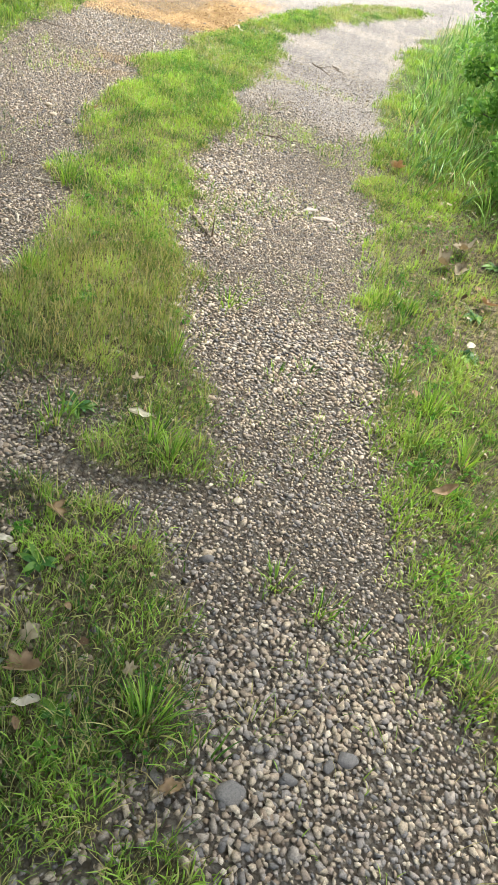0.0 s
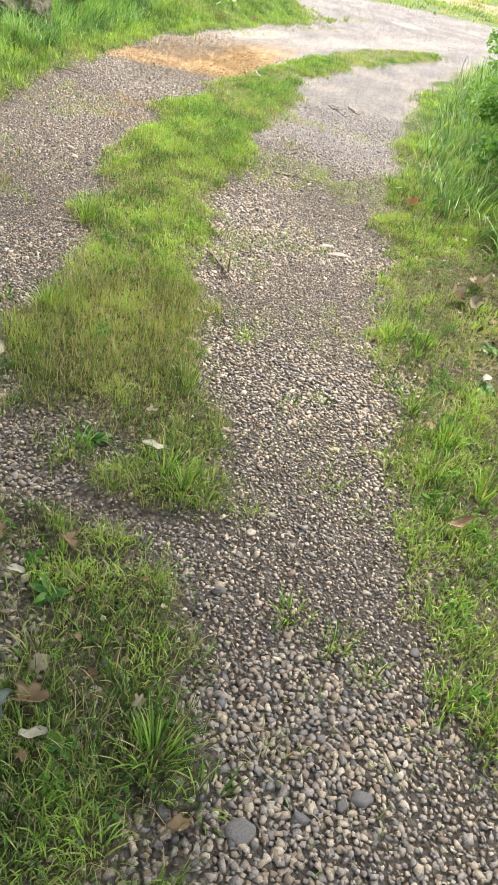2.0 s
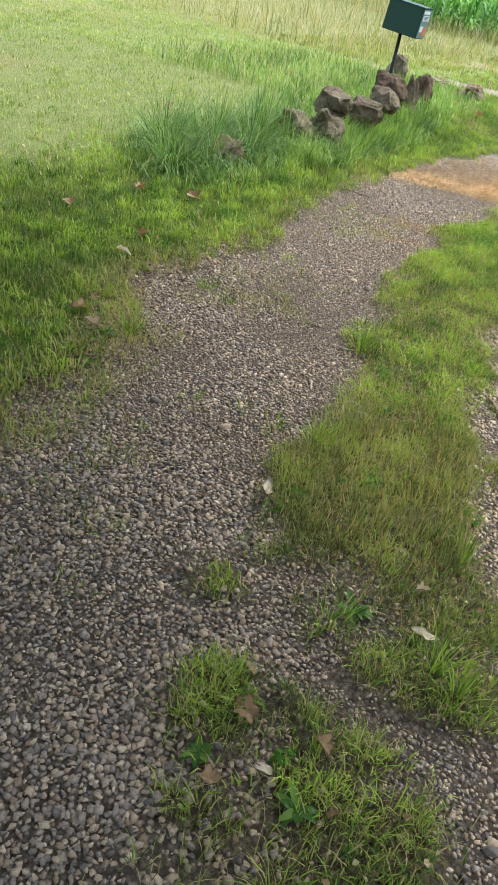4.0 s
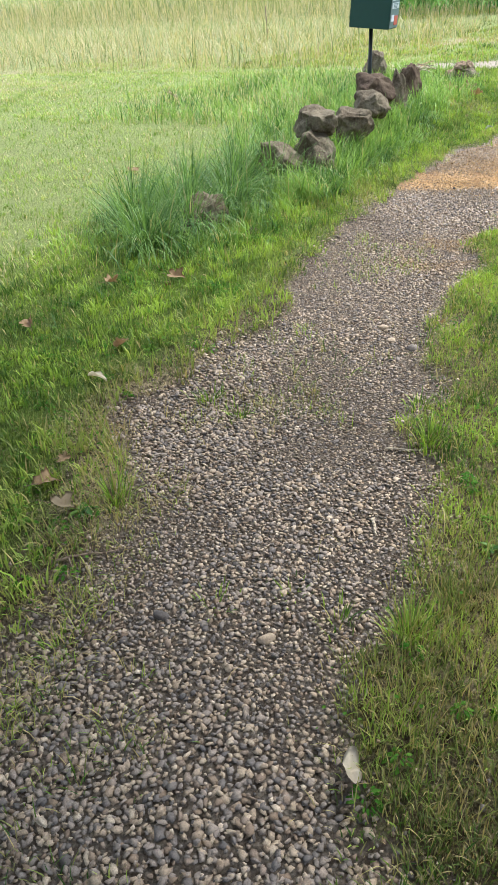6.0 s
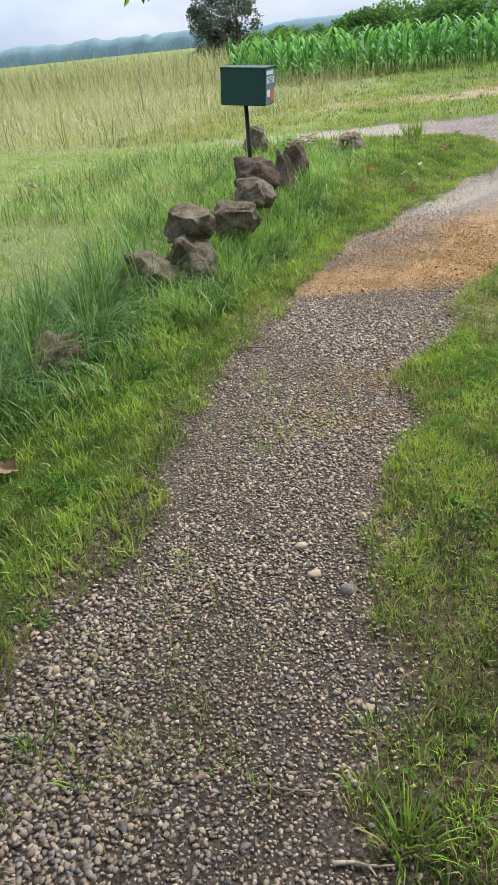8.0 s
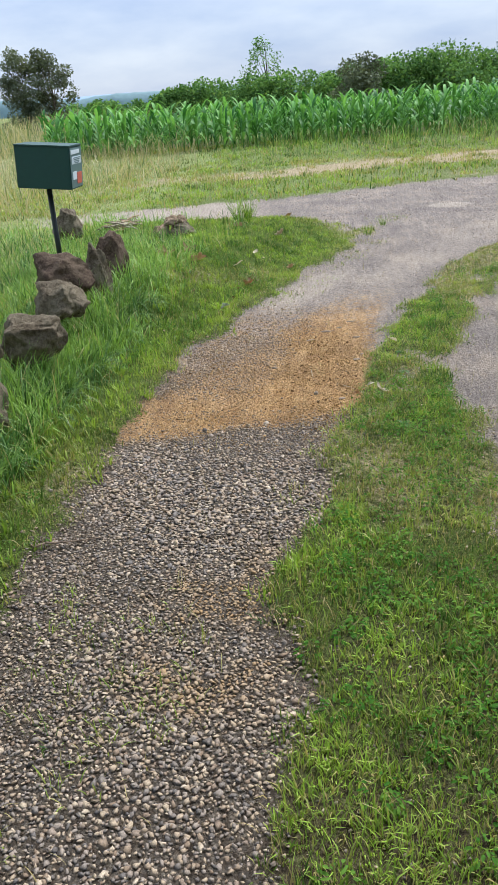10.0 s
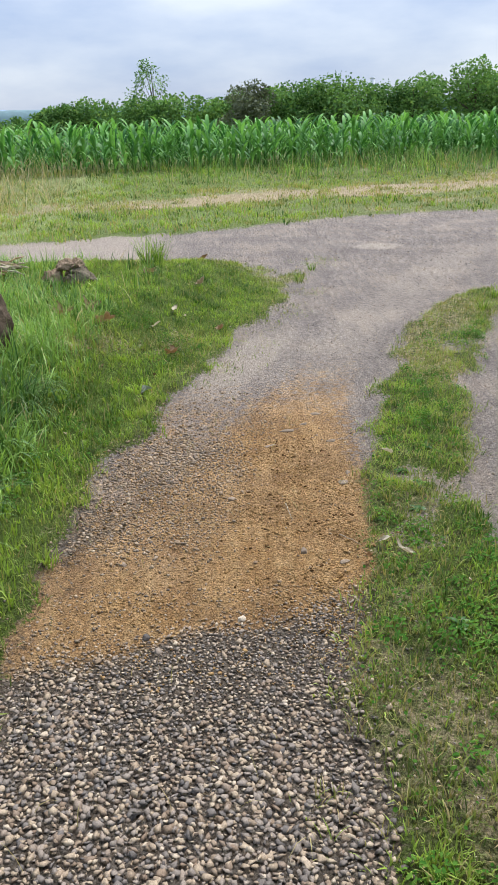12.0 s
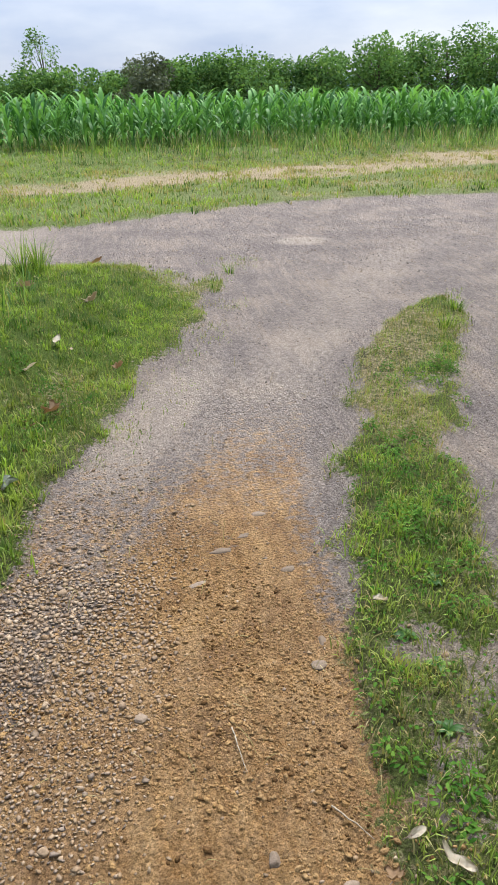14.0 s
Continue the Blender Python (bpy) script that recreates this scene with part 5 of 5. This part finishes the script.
def twig(x0, y0, x1, y1, thick, label, mat=None, forks=2, up=0.008):
    """A crooked twig lying on the ground, with side shoots."""
    r = random.Random(int(x0 * 1000) + int(y0 * 77))
    bm = bmesh.new()
    a, b = Vector((x0, y0, at_ground(x0, y0, up))), Vector((x1, y1, at_ground(x1, y1, up)))
    n, span = 5, (b - a).length
    pts = [a.lerp(b, i / n) + Vector((r.uniform(-1, 1), r.uniform(-1, 1), r.uniform(0, 1))) * span * 0.035 for i in range(n + 1)]
    for i in range(n):
        limb(bm, pts[i] - a, pts[i + 1] - a, thick * (1 - 0.12 * i), thick * (1 - 0.12 * (i + 1)), 6)
    for _ in range(forks):
        p = pts[r.randint(1, n - 1)] - a
        limb(bm, p, p + Vector((r.uniform(-1, 1), r.uniform(-1, 1), r.uniform(0.05, 0.3))).normalized() * span * r.uniform(0.15, 0.35), thick * 0.6, thick * 0.25, 5)
    ob = part("twig", bm, mat or TWIG)
    ob.location = a
    return tagged(ob, label, "twig", "fallen twigs")


def cobble(x, y, dims, turn, seed, label, tone):
    """A single larger pebble."""
    r = np.random.default_rng(seed)
    bm = bmesh.new()
    bmesh.ops.create_icosphere(bm, subdivisions=3, radius=1.0)
    cuts = [(k / np.linalg.norm(k), r.uniform(0.5, 0.8)) for k in r.normal(0, 1, (6, 3))]
    for v in bm.verts:
        p = np.array(v.co)
        for k, c in cuts:
            p = p - k * max(0.0, p @ k - c) * 0.8
        p = p * (1 + 0.16 * noise.noise(Vector(p) * 2 + Vector((seed, 0, 0))) + 0.06 * noise.noise(Vector(p) * 5))
        v.co = p * np.array(dims) * (0.33 if 7.2 < y < 9.2 else 0.5)
    ob = part("stone", bm, PEBBLE)
    ob.data.attributes.new("rnd", "FLOAT", "POINT").data.foreach_set("value", np.full(len(ob.data.vertices), tone, np.float32))
    ob.data.attributes.new("dust", "FLOAT", "POINT").data.foreach_set("value", np.full(len(ob.data.vertices), 0.3 if 7.2 < y < 9.2 else 0.0, np.float32))
    ob.matrix_basis = pose(x, y, at_ground(x, y, dims[2] * (-0.12 if dims[0] > 0.085 else 0.12)), r.uniform(-8, 8), r.uniform(-8, 8), turn)
    return tagged(ob, label, "stone", "single larger stones on the tracks")


def weed(x, y, count, length, width, label, seed=0, rise=0.5, toothed=True, tone=0.06):
    """A rosette of broad leaves."""
    r = random.Random(seed + 500)
    thing = new("weed")
    thing.matrix_basis = pose(x, y, at_ground(x, y, 0.004))
    for i in range(count + 8):
        bm = bmesh.new()
        rows, n = [], 8
        ln, a, px, pz = length * r.uniform(0.4, 0.95), rise * r.uniform(0.6, 1.4), 0.0, 0.0
        for k in range(n + 1):
            t = k / n
            w = width * (0.18 + 0.82 * math.sin(math.pi * min(1, 0.08 + 0.9 * t)) ** 1.2) * (1 - 0.3 * (toothed and k % 2)) * 0.5
            if k == n:
                w = 0.0006
            rows.append([bm.verts.new((px, -w, pz + 0.3 * w)), bm.verts.new((px, 0, pz)), bm.verts.new((px, w, pz + 0.3 * w))])
            px += math.cos(a) * ln / n
            pz += math.sin(a) * ln / n
            a -= 0.16
        for p, q in zip(rows, rows[1:]):
            for k in (0, 1):
                bm.faces.new((p[k], q[k], q[k + 1], p[k + 1]))
        leaf = part("leaf", bm, GRASS, thing)
        paint(leaf.data, min(1, max(0, r.gauss(tone, 0.15))))
        leaf.matrix_basis = pose(0, 0, 0, r.uniform(-20, 20), 0, 137.5 * i + r.uniform(-25, 25))
    return tagged(thing, label, "weed", "broad-leaved weeds")


def tuft(x, y, n, size, width, lean, seed, label, dry=0.05):
    """One separate clump of coarse grass."""
    r = np.random.default_rng(seed)
    ox, oy = r.normal(0, 0.028, n), r.normal(0, 0.028, n)
    ob = blades("grass_clump", x + ox, y + oy, r.uniform(*size, n), r.uniform(*width, n), GRASS, lean, 4, (r.uniform(0, 1, n) < dry) * 0.8, away=np.arctan2(oy, ox))
    return tagged(ob, label, "grass", "coarse grass clumps", "stuff")


def build_leaf_crumbs():
    """Broken dead leaves worked into the turf."""
    def where(x, y):
        hedge = smooth(0.3, 0.6, x - right_edge(y) + 0.15) * smooth(1.3, 1.0, x - right_edge(y)) * (y < 6) * (0.5 + 0.5 * smooth(2.0, 2.5, y))
        patch = 0.25 * (y < 2.2) * (x < 0) * smooth(0.2, 0.6, grassiness(x, y))
        verge = 0.18 * smooth(0.05, 0.3, left_edge(y) - x) * smooth(0.5, 0.62, fbm(x, y, 0.8, 87))
        return np.maximum.reduce([hedge, patch, verge])
    x, y = scatter(15000, -3.4, 1.6, 0.5, 12.0, where)
    n = len(x)
    k = np.arange(7) * 6.28319 / 7
    shapes = np.array([[[0, 0, 0]] + [[rng.uniform(0.3, 0.6) * math.cos(a), rng.uniform(0.25, 0.45) * math.sin(a), rng.uniform(0, 0.25)] for a in k] for _ in range(10)])
    fan = np.array([[0, i + 1, (i + 1) % 7 + 1] for i in range(7)])
    m = turns(n, 0.4) * (0.010 + 0.045 * rng.beta(1, 4, n))[:, None, None]
    ob = stamp("leaf_litter", shapes, fan, rng.integers(0, 10, n), m, np.stack([x, y, height(x, y) + rng.uniform(0.004, 0.03, n)], 1), LITTER,
               {"rnd": rng.uniform(0, 1, n), "dry": (rng.uniform(0, 1, n) < 0.2) * 0.8, "along": np.ones(n)})
    tagged(ob, "broken brown dead leaves lying in the turf", "leaf litter", kind="stuff")


build_leaf_crumbs()


def build_litter():
    brown, pale, grey = "curled brown dead leaf lying on the turf", "pale dry leaf lying on the grass", "grey-green withered leaf on the ground"
    for i, (x, y, s, a, mat, lab, lobes) in enumerate((
            (-0.36, 1.80, 0.10, 20, DEAD_PALE, pale, 0), (-0.42, 1.97, 0.06, 60, DEAD_PALE, pale, 5), (-0.12, 0.93, 0.05, 80, DEAD_PALE, pale, 5),
            (-0.30, 0.78, 0.075, 40, DEAD_PALE, pale, 0), (-0.34, 0.86, 0.10, 10, DEAD_LEAF, brown, 5), (-0.42, 0.82, 0.12, 120, GREY_LEAF, grey, 5),
            (-0.36, 0.95, 0.07, 60, DEAD_PALE, pale, 5), (0.04, 0.72, 0.07, 50, DEAD_LEAF, brown, 5), (-0.64, 1.30, 0.09, 170, DEAD_LEAF, brown, 5),
            (-0.62, 1.11, 0.08, 70, DEAD_LEAF, brown, 5), (-0.45, 1.32, 0.08, 150, DEAD_LEAF, brown, 5), (-0.53, 1.20, 0.06, 30, DEAD_PALE, pale, 0),
            (-1.02, 2.08, 0.11, 115, DEAD_PALE, pale, 0), (-0.53, 0.77, 0.07, 20, DEAD_LEAF, brown, 5),
            (0.63, 1.83, 0.10, 20, DEAD_LEAF, brown, 0), (0.65, 3.55, 0.17, 30, DEAD_PALE, pale, 5), (0.78, 3.75, 0.20, 100, DEAD_PALE, "large crumpled pale brown leaf under the hedge", 5),
            (0.74, 3.5, 0.12, 60, DEAD_PALE, pale, 5), (0.40, 4.86, 0.13, 10, DEAD_LEAF, brown, 5), (0.76, 2.8, 0.09, 60, DEAD_PALE, pale, 0), (0.85, 3.2, 0.12, 0, DEAD_LEAF, brown, 5),
            (-2.97, 4.55, 0.13, 20, DEAD_LEAF, brown, 5), (-3.27, 4.34, 0.12, 80, DEAD_LEAF, brown, 5), (-3.30, 3.70, 0.12, 140, DEAD_LEAF, brown, 5),
            (-2.72, 3.66, 0.10, 30, DEAD_LEAF, brown, 5), (-2.62, 3.35, 0.11, 0, DEAD_PALE, pale, 0), (-2.32, 2.66, 0.12, 70, DEAD_LEAF, brown, 5),
            (-2.18, 2.57, 0.12, 40, DEAD_PALE, pale, 5), (-2.36, 2.80, 0.08, 10, DEAD_LEAF, brown, 5), (-6.24, 9.8, 0.22, 10, DEAD_PALE, pale, 5), (-4.55, 6.45, 0.15, 70, DEAD_LEAF, brown, 5),
            (-1.14, 7.40, 0.095, 140, DEAD_PALE, "large cream dry leaf standing in the grass", 0), (-1.19, 7.47, 0.05, 10, DEAD_PALE, pale, 0), (-1.26, 7.40, 0.06, 50, DEAD_LEAF, brown, 5),
            (-1.03, 8.2, 0.08, 30, DEAD_PALE, pale, 0), (-1.44, 4.42, 0.05, 70, DEAD_LEAF, brown, 5),
            (-1.95, 11.4, 0.16, 60, DEAD_PALE, pale, 5), (-2.37, 11.6, 0.17, 10, DEAD_PALE, pale, 5), (-2.12, 10.65, 0.11, 80, DEAD_PALE, pale, 0), (-2.23, 10.25, 0.11, 0, DEAD_PALE, pale, 0),
            (-2.09, 9.85, 0.15, 150, DEAD_LEAF, brown, 5), (-2.2, 9.14, 0.09, 40, GREY_LEAF, grey, 0), (-1.95, 12.8, 0.17, 20, DEAD_LEAF, brown, 5), (-1.78, 10.43, 0.09, 40, DEAD_LEAF, brown, 5),
            (-2.54, 10.08, 0.16, 20, DEAD_LEAF, brown, 5), (-2.85, 10.2, 0.2, 60, DEAD_LEAF, brown, 5), (-2.7, 10.35, 0.2, 100, DEAD_LEAF, brown, 5), (-2.21, 9.17, 0.08, 80, GREY_LEAF, grey, 0))):
        fallen_leaf(x, y, s * 0.9, a, CREAM_LEAF if mat == DEAD_PALE and lobes == 0 else mat, lab, lobes, 1.0, 0.035 if lobes == 0 else 0.03, i)

    thin, bleached = "thin dark twig lying on the track", "bleached dry stick lying on gravel"
    twig(-0.58, 3.41, -0.40, 3.15, 0.009, "thick crooked brown stick beside the track", None, 3)
    twig(-0.52, 4.93, -0.19, 4.97, 0.005, thin)
    twig(-0.42, 7.15, -0.22, 6.9, 0.005, thin, None, 4)
    twig(-0.25, 7.3, -0.12, 7.05, 0.005, thin, None, 3)
    twig(-1.57, 3.49, -1.42, 3.51, 0.004, "reddish dry twig on gravel")
    twig(-1.36, 3.36, -1.24, 3.38, 0.005, bleached, STICK, 1)
    twig(-1.27, 2.95, -1.23, 2.88, 0.006, bleached, STICK, 0)
    twig(-2.06, 2.37, -1.9, 2.55, 0.005, thin)
    twig(-2.48, 5.95, -2.25, 6.05, 0.005, thin)
    twig(-1.52, 7.85, -1.50, 7.72, 0.0022, "dry straw stalk on clay", STICK, 0)
    twig(-1.33, 7.6, -1.27, 7.5, 0.0022, "dry straw stalk on clay", STICK, 0)

    flat, dark, tan = "flat grey stone set in the gravel", "dark blue-grey pebble on the track", "pale tan pebble on the track"
    for i, (x, y, d, a, lab, tone) in enumerate((
            (0.16, 0.75, (0.075, 0.06, 0.03), 40, flat, 0.16), (0.40, 0.90, (0.06, 0.042, 0.03), 20, dark, 0.12), (-0.03, 1.35, (0.045, 0.032, 0.025), 10, dark, 0.1),
            (0.51, 1.33, (0.04, 0.03, 0.022), 60, dark, 0.12), (0.01, 1.60, (0.03, 0.026, 0.02), 30, tan, 0.9), (0.36, 0.87, (0.04, 0.03, 0.02), 80, dark, 0.08),
            (0.28, 0.82, (0.04, 0.03, 0.02), 0, dark, 0.12), (0.03, 3.87, (0.16, 0.10, 0.03), 10, flat, 0.45), (-0.05, 3.95, (0.11, 0.07, 0.03), 40, flat, 0.4),
            (-1.50, 4.19, (0.06, 0.045, 0.035), 20, flat, 0.2), (-1.62, 4.24, (0.05, 0.04, 0.03), 60, tan, 0.8), (-1.70, 4.37, (0.05, 0.036, 0.03), 30, tan, 0.75),
            (-1.66, 2.34, (0.05, 0.04, 0.03), 10, dark, 0.05), (-1.36, 2.38, (0.05, 0.035, 0.03), 40, tan, 0.7), (-1.48, 7.50, (0.055, 0.045, 0.03), 80, dark, 0.15),
            (-1.74, 7.93, (0.06, 0.05, 0.02), 20, flat, 0.3), (-1.97, 8.5, (0.05, 0.05, 0.03), 20, tan, 0.62), (-1.45, 8.64, (0.14, 0.06, 0.03), 5, "flat dark slab pressed into the dirt", 0.1),
            (-1.36, 8.72, (0.10, 0.05, 0.03), 15, "flat dark slab pressed into the dirt", 0.12), (-1.54, 8.47, (0.10, 0.06, 0.02), 10, flat, 0.3), (-1.24, 8.5, (0.10, 0.06, 0.03), 0, "flat dark slab pressed into the dirt", 0.1),
            (-1.22, 8.13, (0.09, 0.06, 0.03), 100, "flat dark slab pressed into the dirt", 0.08), (-1.25, 8.04, (0.07, 0.07, 0.03), 60, flat, 0.22), (-1.28, 8.86, (0.10, 0.06, 0.03), 10, flat, 0.24),
            (-1.34, 7.42, (0.06, 0.04, 0.02), 20, flat, 0.3), (-1.66, 7.44, (0.03, 0.025, 0.02), 0, dark, 0.55), (-1.95, 7.6, (0.04, 0.035, 0.025), 0, tan, 0.6),
            (-2.02, 7.05, (0.03, 0.03, 0.02), 0, dark, 0.02), (-1.72, 7.12, (0.03, 0.03, 0.025), 0, tan, 1.0))):
        cobble(x, y, d, a, i, lab, tone)

    broad = "broad-leaved green weed rosette in the turf"
    for i, (x, y, c, ln, w) in enumerate(((-0.43, 1.16, 9, 0.10, 0.03), (-0.56, 1.80, 8, 0.12, 0.028), (-0.24, 0.80, 6, 0.07, 0.032), (-0.68, 1.16, 9, 0.08, 0.024),
                                          (-0.9, 2.9, 8, 0.07, 0.02), (-2.13, 2.6, 8, 0.1, 0.025), (0.76, 2.75, 8, 0.10, 0.035), (0.80, 3.1, 8, 0.12, 0.035), (0.92, 3.6, 8, 0.14, 0.04),
                                          (-0.75, 2.4, 7, 0.08, 0.02), (-1.0, 7.75, 10, 0.07, 0.022), (-0.94, 7.95, 10, 0.07, 0.022), (-1.05, 7.0, 10, 0.08, 0.022), (-0.82, 8.3, 9, 0.07, 0.02),
                                          (-0.98, 8.1, 10, 0.07, 0.024), (-2.75, 5.3, 8, 0.1, 0.03), (-2.85, 7.4, 9, 0.14, 0.045), (-2.8, 7.9, 9, 0.13, 0.04))):
        weed(x, y, c, ln * 0.72, w * 0.6, broad, i, 0.6, False)

    clump = "coarse bright green grass clump at the track edge"
    for i, (x, y, n, hi) in enumerate(((-0.05, 0.83, 80, 0.13), (-0.3, 1.75, 60, 0.13), (-0.22, 1.66, 60, 0.12), (-0.6, 1.72, 50, 0.10), (0.08, 0.79, 30, 0.09), (0.17, 1.34, 50, 0.07), (0.30, 1.28, 50, 0.07),
                                       (0.40, 1.22, 40, 0.06), (0.47, 2.5, 60, 0.11), (0.6, 2.3, 70, 0.13), (0.55, 2.1, 50, 0.11), (0.72, 2.05, 60, 0.12), (0.6, 1.2, 60, 0.09), (0.72, 1.15, 60, 0.10), (0.5, 1.75, 40, 0.08),
                                       (0.12, 2.4, 25, 0.05), (0.01, 2.3, 25, 0.05), (-0.25, 2.7, 40, 0.08), (0.23, 1.91, 30, 0.06), (-0.36, 2.25, 50, 0.11), (-2.09, 2.72, 70, 0.14), (-1.98, 3.40, 35, 0.07), (-2.15, 3.46, 35, 0.08),
                                       (-1.55, 2.43, 25, 0.05), (-1.38, 2.57, 25, 0.05), (-1.21, 2.50, 30, 0.07), (-1.02, 2.5, 60, 0.12), (-1.85, 2.13, 40, 0.06), (-1.33, 3.7, 40, 0.08), (-1.22, 3.42, 70, 0.13), (-0.83, 12.95, 40, 0.14), (-1.04, 12.3, 40, 0.12),
                                       (-2.35, 12.2, 90, 0.34), (-2.45, 12.1, 90, 0.36), (0.55, 11.3, 60, 0.12), (0.3, 10.9, 60, 0.12))):
        tuft(x, y, n, (hi * 0.5, hi), (0.003, 0.006), 0.65, i + 900, clump)

    # cut stalks by the road
    r = random.Random(3)
    for hx, hy, wide, tall, lab in ((-3.68, 11.7, 0.14, 0.09, "small pile of dark dead stalks in long grass"),):
        heap = new("brush_heap")
        heap.matrix_basis = pose(hx, hy, at_ground(hx, hy, 0.06))
        for k in range(32):
            bm = bmesh.new()
            a = r.uniform(-0.7, 0.7) + (3.1416 if r.random() < 0.5 else 0)
            p = Vector((r.uniform(-wide, wide), r.uniform(-0.12, 0.12), 0))
            p.z = r.uniform(0.0, tall) * (1 - abs(p.x) / wide * 0.7)
            q = p + Vector((math.cos(a) * 0.15, math.sin(a) * 0.14, r.uniform(-0.03, 0.05)))
            m = (p + q) / 2 + Vector((0, 0, r.uniform(0.0, 0.015)))
            limb(bm, p, m, r.uniform(0.006, 0.016), 0.009, 7)
            limb(bm, m, q, 0.009, 0.004, 7)
            part("dead_branch", bm, (TWIG, STICK, DEAD_LEAF, DEAD_PALE)[k % 4], heap)
        tagged(heap, lab, "brush heap", "heaps of dead branches")
    bm = bmesh.new()
    limb(bm, (0, 0, -0.3), (-0.04, 0, 0.75), 0.02, 0.012, 8)
    stake = part("stake", bm, TWIG)
    stake.location = (-10.3, 21.0, at_ground(-10.3, 21.0))
    tagged(stake, "thin weathered wooden stake in the dry meadow", "stake")

    # far silo behind the wood
    tower = new("water_tower")
    tower.matrix_basis = pose(52, 290, -1)
    bm = bmesh.new()
    limb(bm, (0, 0, 0), (0, 0, 13.2), 0.95, 0.95, 20)
    part("shaft", bm, CONCRETE, tower)
    bm = bmesh.new()
    limb(bm, (0, 0, 13.2), (0, 0, 13.7), 1.05, 0.8, 20)
    part("cap", bm, CONCRETE, tower)
    tagged(tower, "pale concrete tower far behind the wood", "tower")


build_litter()
